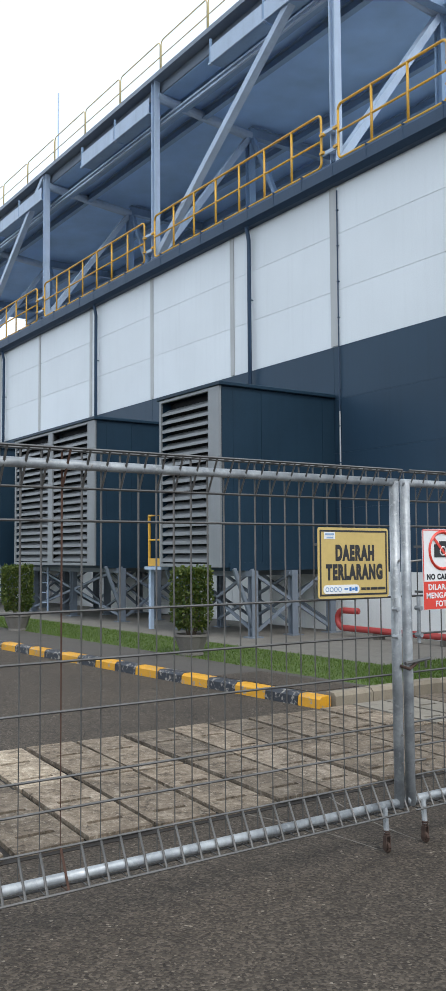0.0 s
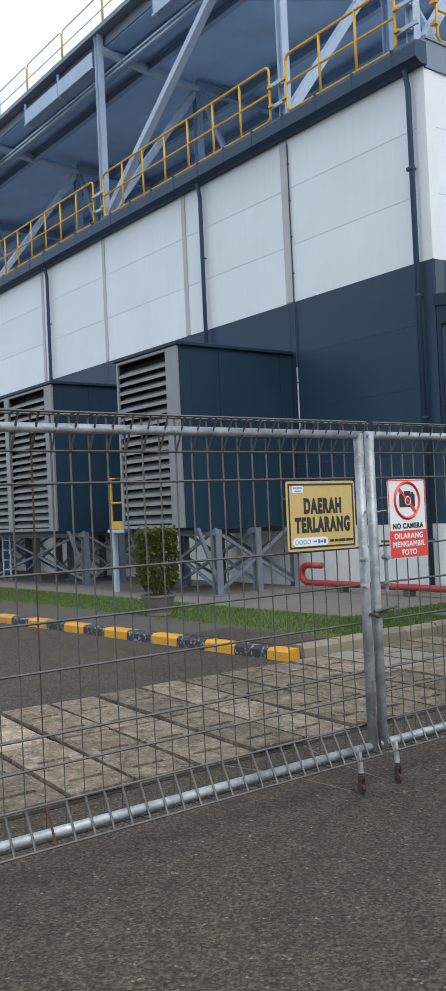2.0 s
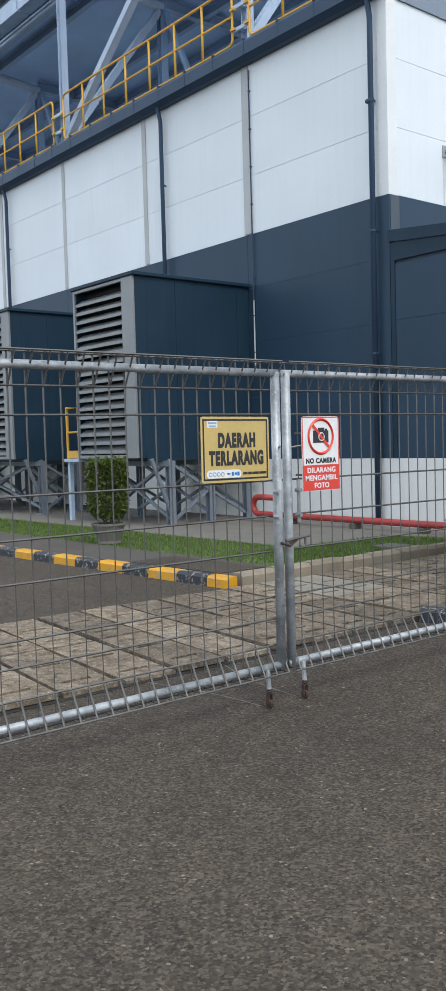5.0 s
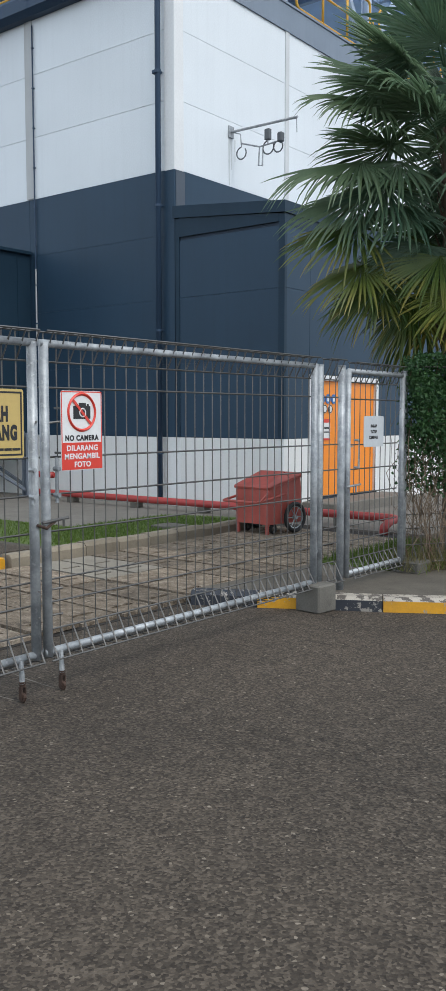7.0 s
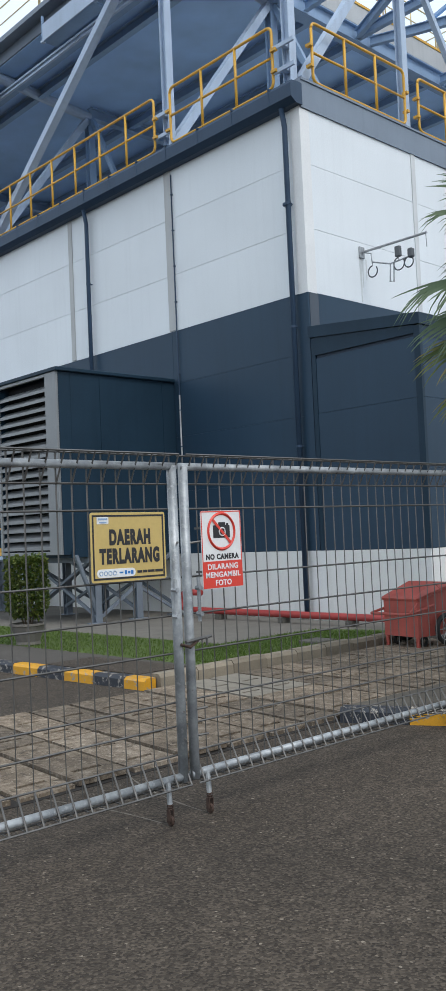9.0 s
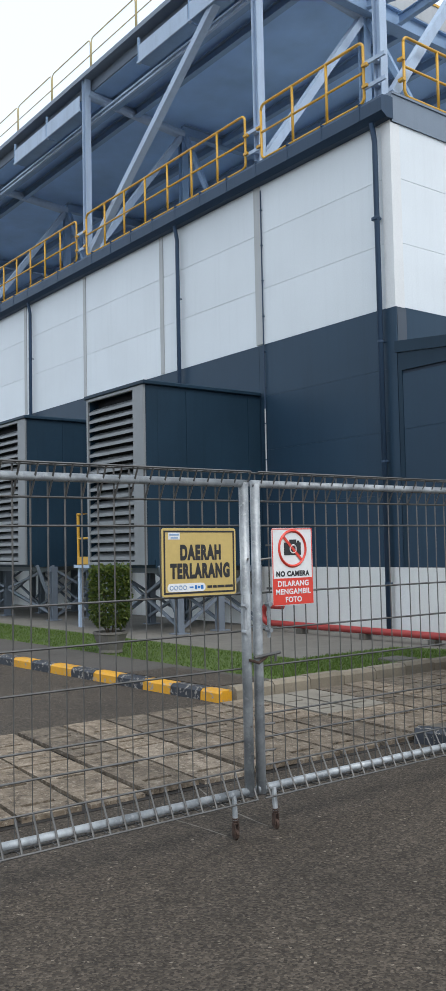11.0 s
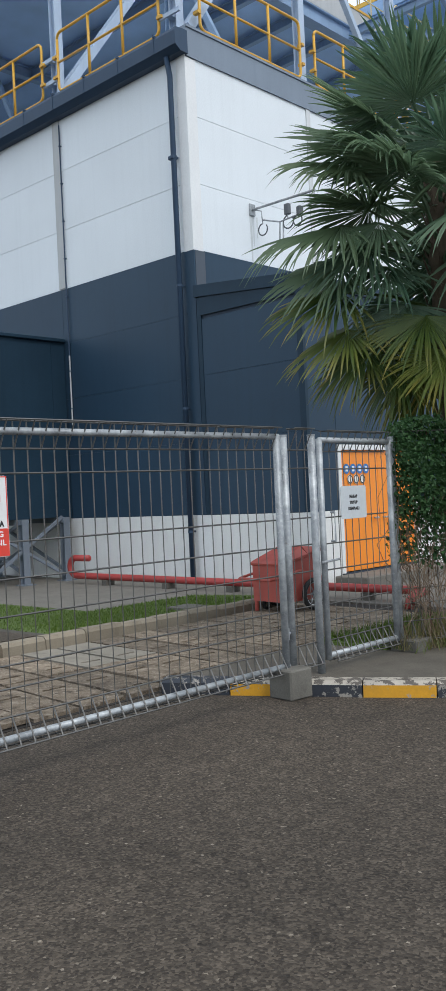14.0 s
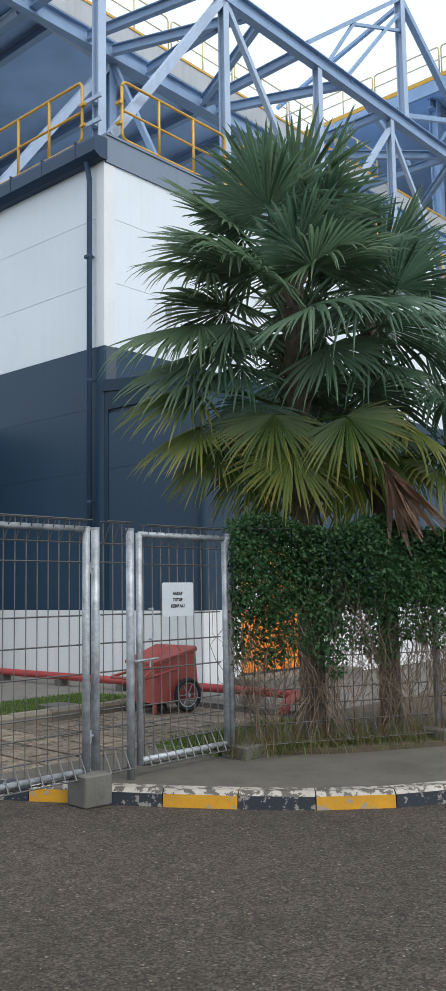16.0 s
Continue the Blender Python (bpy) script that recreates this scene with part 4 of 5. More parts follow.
part("lid", hull(bmesh.new(), [cp(-0.02, -0.02, 0.615), cp(0.55, -0.02, 0.71), cp(0.55, 0.62, 0.71), cp(-0.02, 0.62, 0.615)], [cp(0.0, 0.0, 0.635), cp(0.54, 0.10, 0.80), cp(0.54, 0.52, 0.80), cp(0.0, 0.60, 0.635)]), CART_RED, cart, "sloping red lid")
part("lid", hull(bmesh.new(), [cp(0.56, -0.02, 0.712), cp(0.88, -0.02, 0.76), cp(0.88, 0.62, 0.76), cp(0.56, 0.62, 0.712)], [cp(0.56, 0.08, 0.80), cp(0.87, 0.0, 0.785), cp(0.87, 0.6, 0.785), cp(0.56, 0.54, 0.80)]), CART_RED, cart, "sloping red lid")
part("handle", tubes(([cp(0.42, -0.03, 0.52), cp(-0.20, -0.03, 0.44), cp(-0.30, 0.0, 0.43), cp(-0.30, 0.6, 0.43), cp(-0.20, 0.63, 0.44), cp(0.42, 0.63, 0.52)], 0.016), ([cp(0.0, -0.02, 0.56), cp(-0.22, -0.03, 0.45)], 0.012)), CART_RED, cart, "bent red push handle")
part("leg", tubes(([cp(0.03, 0.03, 0.14), cp(0.03, 0.03, 0.0)], 0.024)), CART_RED, cart)
part("leg", tubes(([cp(0.03, 0.57, 0.14), cp(0.03, 0.57, 0.0)], 0.024)), CART_RED, cart)
part("axle", tubes(([cp(0.63, -0.08, 0.205), cp(0.63, 0.68, 0.205)], 0.014)), CART_RED, cart)
for v in (-0.06, 0.66):
    c = cp(0.63, v, 0.205)
    wheel = part("wheel", tube(bmesh.new(), arc(c, CU, (0, 0, 1), 0.168, 0, 360, 24), 0.029, 8, False), RUBBER, cart, "black rubber spoked wheel", smooth=True)
    bm = bmesh.new()
    tube(bm, arc(c, CU, (0, 0, 1), 0.140, 0, 360, 24), 0.010, 6, False)
    for k in range(6):
        a = math.pi * k / 3
        tube(bm, [c, c + (CU * math.cos(a) + Vector((0, 0, 1)) * math.sin(a)) * 0.140], 0.007, 5)
    tube(bm, [c - CV * 0.03, c + CV * 0.03], 0.025, 8)
    part("rim", bm, GALV, wheel)
for v in (0.06, 0.54):
    part("caster", tube(bmesh.new(), arc(cp(0.22, v, 0.065), CU, (0, 0, 1), 0.045, 0, 360, 14), 0.02, 6, False), RUBBER, cart)

# ---- gate ----
GX = 6.07
WIRE_Z = (1.93, 1.775, 1.64, 1.27, 1.07, 0.87, 0.61, 0.485, 0.335, 0.185)


def wire_mesh_panel(g, p0, p1, out, z_shift=0.0, top=1.93, spacing=0.0895, rust=()):
    """Welded wire mesh with folded top and bottom edges from p0 to p1; out is the side to which the folds stand."""
    p0, p1, out = Vector((*p0, 0)), Vector((*p1, 0)), Vector((*out, 0)).normalized()
    d = (p1 - p0).normalized()
    L = (p1 - p0).length
    zs = Vector((0, 0, 1))
    prof = [(0.004, 1.775), (0.085, 1.93), (0.0, 1.93), (0.0, 0.185), (0.085, 0.185), (0.004, 0.335)]
    bm = tube(bmesh.new(), [out * a + zs * (z + z_shift) for a, z in prof], 0.0056, 4)
    me = mesh_of("vertical_wire", bm, WIRE)
    me2 = me.copy()
    me2.materials[0] = RUST
    n = int(L / spacing)
    for i in range(n + 1):
        q = p0 + d * (L - n * spacing) / 2 + d * spacing * i
        piece("vertical_wire", me2 if i in rust else me, Matrix.Translation(q), g)
    for z in WIRE_Z:
        for o in ((0.006, 0.085) if z in (1.93, 0.185) else (0.006,)):
            part("horizontal_wire", tubes(([p0 + out * o + zs * (z + z_shift), p1 + out * o + zs * (z + z_shift)], 0.0054), n=4), WIRE, g)


def gate_leaf(y0, y1, wheel_y, label, rust=()):
    g = thing("gate_leaf", (GX, (y0 + y1) / 2, 0), label, "gate", "double gate leaves")
    wire_mesh_panel(g, (GX, y0 + 0.01), (GX, y1 - 0.01), (1, 0), rust=rust)
    part("top_pipe", tubes(([(GX + 0.035, y0, 1.868), (GX + 0.035, y1, 1.868)], 0.021), n=12), GALV, g, smooth=True)
    part("bottom_pipe", tubes(([(GX + 0.035, y0, 0.225), (GX + 0.035, y1, 0.225)], 0.021), n=12), GALV, g, smooth=True)
    for y in (y0 + 0.025, y1 - 0.025):
        part("stile", tubes(([(GX + 0.035, y, 0.20), (GX + 0.035, y, 1.875)], 0.027), n=12), GALV, g, smooth=True)
    leg = part("caster_leg", tubes(([(GX + 0.05, wheel_y, 0.22), (GX + 0.06, wheel_y, 0.10)], 0.014)), GALV, g)
    bm = bmesh.new()
    for k in range(3):
        tube(bm, arc((GX + 0.06, wheel_y, 0.085 + 0.011 * k), (1, 0, 0), (0, 1, 0), 0.013, 0, 360, 10), 0.005, 5, False)
    box(bm, GX + 0.048, wheel_y - 0.016, 0.03, GX + 0.072, wheel_y - 0.010, 0.085)
    box(bm, GX + 0.048, wheel_y + 0.010, 0.03, GX + 0.072, wheel_y + 0.016, 0.085)
    part("caster_fork", bm, CAST_RUST, leg, "rusty sprung caster fork")
    bm = bmesh.new()
    tube(bm, arc((GX + 0.06, wheel_y, 0.028), (1, 0, 0), (0, 0, 1), 0.019, 0, 360, 14), 0.009, 6, False)
    tube(bm, [(GX + 0.06, wheel_y - 0.011, 0.028), (GX + 0.06, wheel_y + 0.011, 0.028)], 0.012, 8)
    part("caster_wheel", bm, CAST_RUST, leg)
    return g


left_leaf = gate_leaf(-10.95, -8.155, -8.30, "galvanised welded-mesh gate leaf carrying the gold sign", rust=(10,))
right_leaf = gate_leaf(-8.125, -5.42, -8.025, "galvanised welded-mesh gate leaf carrying the no-camera sign")
part("bolt", tubes(([(GX + 0.075, -8.16, 0.93), (GX + 0.075, -7.98, 0.945)], 0.009), ([(GX + 0.085, -8.02, 0.94), (GX + 0.085, -8.02, 0.90)], 0.007)), WIRE, right_leaf, "steel gate bolt with padlock loop")
part("chain", tubes(([(GX + 0.07, -8.19, 0.92), (GX + 0.075, -8.13, 0.90), (GX + 0.07, -8.07, 0.93)], 0.008)), CAST_RUST, right_leaf)
for leaf, y in ((left_leaf, -8.215), (right_leaf, -8.05)):
    part("drop_bolt", tubes(([(GX + 0.07, y, 1.27), (GX + 0.07, y, 1.03)], 0.010), ([(GX + 0.05, y, 1.21), (GX + 0.09, y, 1.21)], 0.013), ([(GX + 0.05, y, 1.07), (GX + 0.09, y, 1.07)], 0.013)), GALV, leaf)
    for z in (0.42, 0.56, 1.45):
        part("clip", tubes(([(GX + 0.03, y + 0.06 * (1 if y < -8.1 else -1), z), (GX + 0.08, y + 0.02, z + 0.01)], 0.006)), WIRE, leaf)


def round_post(x, y, z0, z1, label, r=0.030):
    g = thing("fence_post", (x, y, z0), label, "post", "fence posts")
    part("tube", tubes(([(x, y, z0), (x, y, z1)], r), n=14), GALV, g, smooth=True)
    part("cap", tubes(([(x, y, z1), (x, y, z1 + 0.012)], r * 1.08), n=14), GALV, g)
    return g


hinge = round_post(GX + 0.02, -5.35, 0.20, 1.872, "galvanised gate post on a concrete block")
for z in (0.45, 1.60):
    part("hinge", tubes(([(GX + 0.03, -5.42, z - 0.04), (GX + 0.03, -5.42, z + 0.04)], 0.022), ([(GX + 0.02, -5.35, z), (GX + 0.03, -5.42, z)], 0.012)), GALV, hinge)
far_hinge = round_post(GX + 0.02, -11.0, 0.0, 1.90, "galvanised gate post at the far hinge")
blk = part("footing_block", box(bmesh.new(), -0.115, -0.11, 0, 0.115, 0.11, 0.215, bevel=0.012, m=Matrix.Translation((6.12, -5.425, 0)) @ Matrix.Rotation(radians(-6), 4, "Z")), CONCRETE)
tagged(blk, "rough grey concrete footing block under the post", "concrete block")
infill = thing("mesh_infill", (GX, -5.18, 0.2), "narrow welded-mesh infill between two posts", "fence")
wire_mesh_panel(infill, (GX, -5.29), (GX, -5.05), (1, 0))
round_post(GX + 0.02, -5.02, 0.10, 1.88, "galvanised wicket gate post")
wicket = thing("wicket_gate", (GX, -4.48, 0.12), "narrow galvanised welded-mesh wicket gate, shut", "gate")
wire_mesh_panel(wicket, (GX, -4.90), (GX, -4.03), (1, 0), z_shift=-0.01)
for y in (-4.945, -4.0):
    part("stile", tubes(([(GX + 0.035, y, 0.19), (GX + 0.035, y, 1.86)], 0.025), n=12), GALV, wicket, smooth=True)
for z in (1.85, 0.22):
    part("rail", tubes(([(GX + 0.035, -4.945, z), (GX + 0.035, -4.0, z)], 0.022), n=12), GALV, wicket, smooth=True)
part("latch", tubes(([(GX + 0.075, -5.03, 0.93), (GX + 0.075, -4.80, 0.94)], 0.009), ([(GX + 0.08, -4.88, 0.94), (GX + 0.08, -4.88, 0.88)], 0.007)), GALV, wicket)
part("pull_handle", tubes(([(GX + 0.05, -4.86, 1.08), (GX + 0.09, -4.86, 1.08), (GX + 0.09, -4.86, 1.30), (GX + 0.05, -4.86, 1.30)], 0.008)), GALV, wicket)
round_post(GX + 0.02, -3.93, 0.10, 1.88, "galvanised fence post at the hedge")
f1 = part("footing_block", box(bmesh.new(), -0.13, -0.13, 0.09, 0.13, 0.13, 0.2, bevel=0.012, m=Matrix.Translation((6.15, -3.85, 0))), CONCRETE)
tagged(f1, "rough grey concrete footing block under the post", "concrete block")
FA, FB = Vector((6.09, -3.9, 0)), Vector((7.02, -2.25, 0))
FD = (FB - FA).normalized()
hedge_fence = thing("mesh_fence", FA, "rusty welded-mesh fence overgrown with vines", "fence", "side fences")
wire_mesh_panel(hedge_fence, FA.xy, FB.xy, (FD.y, -FD.x), rust=range(0, 40, 3))
round_post(FB.x, FB.y, 0.1, 1.95, "galvanised fence post beside the palms")
f2 = part("footing_block", box(bmesh.new(), -0.13, -0.13, 0.09, 0.13, 0.13, 0.22, bevel=0.012, m=Matrix.Translation((FB.x, FB.y, 0))), CONCRETE)
tagged(f2, "rough grey concrete footing block under the post", "concrete block")
FC = FB + FD * 2.4
fence2 = thing("mesh_fence", FB, "welded-mesh fence running on past the palms", "fence", "side fences")
wire_mesh_panel(fence2, FB.xy, FC.xy, (FD.y, -FD.x), rust=range(1, 40, 4))
round_post(FC.x, FC.y, 0.1, 1.95, "galvanised fence post beyond the palms")


# ---- scrape marks left by the gate casters ----
def scrape(cy, r, a0, a1, seed):
    rs = random.Random(seed)
    bm = bmesh.new()
    prev = None
    for i in range(41):
        a = radians(a0 + (a1 - a0) * i / 40)
        w = 0.0045 * rs.uniform(0.3, 1.5)
        row = [bm.verts.new((GX + 0.06 + math.cos(a) * q, cy + math.sin(a) * q, z)) for q, z in ((r - w, 0.0), (r - w, 0.0016), (r + w, 0.0016), (r + w, 0.0))]
        if prev:
            for j in range(3):
                bm.faces.new((prev[j], prev[j + 1], row[j + 1], row[j]))
        prev = row
    return tagged(part("scrape_mark", bm, SCRAPE), "thin pale scrape arc worn into the asphalt", "scrape mark", "caster scrapes", "structure")


SCRAPE = surface("pale_scraped_stone", (0.17, 0.15, 0.125), 0.9, var=0.4, big=8)
scrape(-10.98, 2.68, 91.5, 124, 3)
scrape(-5.38, 2.645, 268.5, 240, 4)

# ---- signs ----
def plate_shape(w, h, r, z0, z1, m):
    bm = bmesh.new()
    pts = []
    for cx, cy, a in ((w / 2 - r, h / 2 - r, 0), (-w / 2 + r, h / 2 - r, 90), (-w / 2 + r, -h / 2 + r, 180), (w / 2 - r, -h / 2 + r, 270)):
        pts += [(cx + r * math.cos(radians(a + 22.5 * i)), cy + r * math.sin(radians(a + 22.5 * i))) for i in range(5)]
    lo = [bm.verts.new((x, y, z0)) for x, y in pts]
    hi = [bm.verts.new((x, y, z1)) for x, y in pts]
    bm.faces.new(lo[::-1])
    bm.faces.new(hi)
    n = len(pts)
    for i in range(n):
        bm.faces.new((lo[i], lo[(i + 1) % n], hi[(i + 1) % n], hi[i]))
    bmesh.ops.transform(bm, matrix=m, verts=bm.verts)
    return bm


def frame_shape(w, h, t, z0, z1, m):
    bm = boxes((-w / 2, -h / 2, z0, w / 2, -h / 2 + t, z1), (-w / 2, h / 2 - t, z0, w / 2, h / 2, z1), (-w / 2, -h / 2 + t, z0, -w / 2 + t, h / 2 - t, z1), (w / 2 - t, -h / 2 + t, z0, w / 2, h / 2 - t, z1))
    bmesh.ops.transform(bm, matrix=m, verts=bm.verts)
    return bm


def local(m, *rows, bevel=0.0):
    bm = boxes(*rows, bevel=bevel)
    bmesh.ops.transform(bm, matrix=m, verts=bm.verts)
    return bm


def facing(x, y, z, lean=0.0):
    """Plate axes: x runs along +y of the world, y up, z towards the road."""
    return Matrix.Translation((x, y, z)) @ Matrix(((0, 0, 1, 0), (1, 0, 0, 0), (0, 1, 0, 0), (0, 0, 0, 1))) @ Matrix.Rotation(radians(lean), 4, "Z")


M = facing(GX + 0.095, -8.523, 1.452, -0.3)
gold = thing("warning_sign", M.translation, "gold warning sign with black border and bold lettering", "sign")
part("plate", plate_shape(0.468, 0.345, 0.014, -0.004, 0.0, M), SIGN_GOLD, gold)
part("border", frame_shape(0.446, 0.320, 0.009, 0.0, 0.0015, M), SIGN_BLACK, gold, "black border line")
ink("DAERAH", 0.080, M @ Matrix.Translation((0.006, 0.049, 0.001)), SIGN_BLACK, gold, 0.257, 0.064)
ink("TERLARANG", 0.080, M @ Matrix.Translation((0.003, -0.045, 0.001)), SIGN_BLACK, gold, 0.376, 0.064)
for cx, cy in ((-0.16, 0.09), (0.16, 0.09), (-0.16, -0.09), (0.16, -0.09)):
    part("mounting_clip", local(M, (cx - 0.006, cy - 0.006, -0.105, cx + 0.006, cy + 0.006, -0.002)), WIRE, gold)
st = part("sticker", local(M, (-0.195, 0.115, 0, -0.125, 0.15, 0.0015)), SIGN_WHITE, gold, "small white sticker")
part("text_bar", local(M, (-0.188, 0.135, 0.0015, -0.132, 0.144, 0.003), (-0.180, 0.120, 0.0015, -0.138, 0.127, 0.003)), STEEL_DIM, st)
strip = part("logo_strip", plate_shape(0.235, 0.042, 0.02, 0, 0.0015, M @ Matrix.Translation((-0.085, -0.128, 0))), SIGN_WHITE, gold, "white strip of small round marks")
for i in range(4):
    bm = bmesh.new()
    tube(bm, [M @ v for v in arc((-0.178 + 0.027 * i, -0.128, 0.002), (1, 0, 0), (0, 1, 0), 0.010, 0, 360, 12)], 0.0022, 4, False)
    part("round_mark", bm, STEEL_DIM, strip)
part("text_bar", local(M, (-0.068, -0.131, 0.0015, -0.045, -0.124, 0.003), (-0.035, -0.138, 0.0015, -0.022, -0.118, 0.003), (-0.016, -0.134, 0.0015, -0.002, -0.122, 0.003), (0.003, -0.138, 0.0015, 0.018, -0.118, 0.003)), SIGN_BLUE, strip)
part("text_bar", local(M, (0.045, -0.135, 0, 0.075, -0.122, 0.0015), (0.08, -0.135, 0, 0.105, -0.122, 0.0015), (0.11, -0.135, 0, 0.155, -0.122, 0.0015), (0.16, -0.135, 0, 0.21, -0.122, 0.0015)), SIGN_BLACK, gold)

M = facing(GX + 0.095, -7.888, 1.412, 0.2)
nocam = thing("no_camera_sign", M.translation, "white and red no-camera sign with a struck-out camera", "sign")
part("plate", plate_shape(0.30, 0.425, 0.018, -0.004, 0.0, M), SIGN_WHITE, nocam)
part("red_field", plate_shape(0.292, 0.145, 0.012, 0, 0.0012, M @ Matrix.Translation((0, -0.137, 0))), SIGN_RED, nocam, "solid red lower field")
part("border", frame_shape(0.296, 0.42, 0.006, 0.0, 0.001, M), SIGN_RED, nocam)
for cx, cy in ((-0.10, 0.12), (0.10, 0.12), (-0.10, -0.12), (0.10, -0.12)):
    part("mounting_clip", local(M, (cx - 0.006, cy - 0.006, -0.105, cx + 0.006, cy + 0.006, -0.002)), WIRE, nocam)
bm = bmesh.new()
tube(bm, [M @ v for v in arc((0, 0.098, 0.0015), (1, 0, 0), (0, 1, 0), 0.098, 0, 360, 36)], 0.0085, 4, False)
b2 = Matrix.Translation((0, 0.098, 0.003)) @ Matrix.Rotation(radians(-45), 4, "Z")
box(bm, -0.098, -0.008, 0.0, 0.098, 0.008, 0.0015, m=M @ b2)
part("ban_ring", bm, SIGN_RED, nocam, "red ring and slash")
cam_icon = part("camera_shape", local(M, (-0.062, 0.062, 0.0005, 0.062, 0.132, 0.0018), (-0.022, 0.132, 0.0005, 0.03, 0.148, 0.0018), (0.036, 0.132, 0.0005, 0.052, 0.142, 0.0018)), SIGN_BLACK, nocam, "black camera shape")
bm = bmesh.new()
tube(bm, [M @ v for v in arc((0.005, 0.096, 0.002), (1, 0, 0), (0, 1, 0), 0.022, 0, 360, 18)], 0.004, 4, False)
part("lens_ring", bm, SIGN_WHITE, cam_icon)
ink("NO CAMERA", 0.031, M @ Matrix.Translation((0, -0.040, 0.001)), SIGN_BLACK, nocam, 0.245, 0.052)
for i, w in enumerate((("DILARANG", 0.226), ("MENGAMBIL", 0.258), ("FOTO", 0.118))):
    ink(w[0], 0.031, M @ Matrix.Translation((0, -0.094 - 0.044 * i, 0.002)), SIGN_WHITE, nocam, w[1], 0.027)

M = facing(GX + 0.07, -4.575, 1.367)
note = thing("gate_notice", M.translation, "pale grey plate with small black lettering on the wicket", "sign")
part("plate", plate_shape(0.335, 0.255, 0.018, -0.004, 0.0, M), SIGN_GREY, note)
for i, w in enumerate((("HARAP", 0.105), ("TUTUP", 0.105), ("KEMBALI", 0.145))):
    ink(w[0], 0.026, M @ Matrix.Translation((-0.005, 0.045 - 0.047 * i, 0.001)), SIGN_BLACK, note, w[1], 0.07)

# ---- corner pavement, kerb, verge ----
CURVE = [(5.22, -5.86), (5.70, -5.62), (6.13, -5.39), (6.56, -5.17), (7.00, -4.91), (7.42, -4.62), (7.79, -4.24), (8.06, -3.80), (8.24, -3.32), (8.36, -2.82), (8.44, -2.3), (8.48, -1.8), (8.5, -1.3)]
inner = []
for i, (x, y) in enumerate(CURVE):
    p, q = Vector(CURVE[max(0, i - 1)]), Vector(CURVE[min(len(CURVE) - 1, i + 1)])
    d = (q - p).normalized()
    inner.append((x - d.y * 0.15, y + d.x * 0.15))
pave = part("pavement_corner", prism([(x, y) for x, y in inner] + [(8.3, 4), (5.2, 4), (5.2, -4.6), (5.15, -5.6)], 0.0, 0.098), PAVE)
tagged(pave, "stained grey concrete corner pavement behind the kerb", "pavement", kind="structure")
verge = part("verge", prism([(5.3, -3.75), (6.2, -3.78), (6.75, -3.2), (7.35, -2.15), (7.8, 0), (8.0, 3.9), (5.25, 3.9)], 0.098, 0.135), SOIL)
tagged(verge, "soil verge with dry grass under the palms", "verge", kind="structure")


def kerb_stone(p, q, d0, d1, h):
    """One kerb stone between two front points, its back along the given normals."""
    bm = bmesh.new()
    p, q = Vector((*p, 0)), Vector((*q, 0))
    t = (q - p).normalized() * 0.004
    p, q = p + t, q - t
    up = Vector((0, 0, h))
    n0, n1 = Vector((*d0, 0)), Vector((*d1, 0))
    sec = [(0.0, 0.0), (0.03, 0.76), (0.25, 1.0), (1.0, 1.0), (1.0, 0.0)]
    a = [bm.verts.new(p + n0 * u * 0.15 + up * v) for u, v in sec]
    b = [bm.verts.new(q + n1 * u * 0.15 + up * v) for u, v in sec]
    for i in range(5):
        j = (i + 1) % 5
        bm.faces.new((a[i], a[j], b[j], b[i]))
    bm.faces.new(a[::-1])
    bm.faces.new(b)
    return bm


kerb_c = thing("kerb_corner", (6.5, -5.2, 0), "curved kerb painted in worn yellow and black blocks", "kerb", kind="structure")
nor = []
for i in range(len(CURVE)):
    p, q = Vector(CURVE[max(0, i - 1)]), Vector(CURVE[min(len(CURVE) - 1, i + 1)])
    d = (q - p).normalized()
    nor.append((-d.y, d.x))
for i in range(len(CURVE) - 1):
    k = part("kerb_stone", kerb_stone(CURVE[i], CURVE[i + 1], nor[i], nor[i + 1], 0.112), KERB_Y if i % 2 else KERB_B, kerb_c, "worn yellow paint" if i % 2 else "worn black paint")
    k.data.materials.append(KERB_TOP)
    for f in k.data.polygons:
        if i and f.normal.z > 0.3:
            f.material_index = 1

kerb_l = thing("kerb_drive", KERB_A, "straight kerb painted in alternate yellow and black blocks", "kerb", kind="structure")
L0 = 0.50
for i in range(50):
    p, q = KERB_A + KERB_DIR * (max(0, L0 * i - 0.18)), KERB_A + KERB_DIR * (L0 * (i + 1) - 0.18)
    n = (KERB_DIR.y, -KERB_DIR.x)
    part("kerb_stone", kerb_stone(p.xy, q.xy, n, n, 0.115), KERB_B if i % 2 else KERB_Y, kerb_l, "black paint" if i % 2 else "yellow paint")
kerb_r = thing("kerb_side", (2.74, -3.5, 0), "bare grey concrete kerb beside the turf", "kerb", kind="structure")
for i in range(9):
    y0 = -5.66 + 0.50 * i
    part("kerb_stone", kerb_stone((2.78, y0), (2.78, y0 + 0.50), (-1, 0), (-1, 0), 0.142 + 0.007 * (i % 3)), KERB_BARE, kerb_r)
s = part("inspection_cover", prism([(2.35, -5.60), (2.35, -4.95), (0.75, -5.05), (0.75, -5.72)], 0.095, 0.104), ASPHALT)
tagged(s, "dark flat cover slab at the kerb end", "cover slab")
s = part("drain_lid", boxes((1.95, -2.75, 0.06, 2.3, -2.4, 0.11), bevel=0.008), PAD)
tagged(s, "small pale concrete lid in the turf", "drain lid")


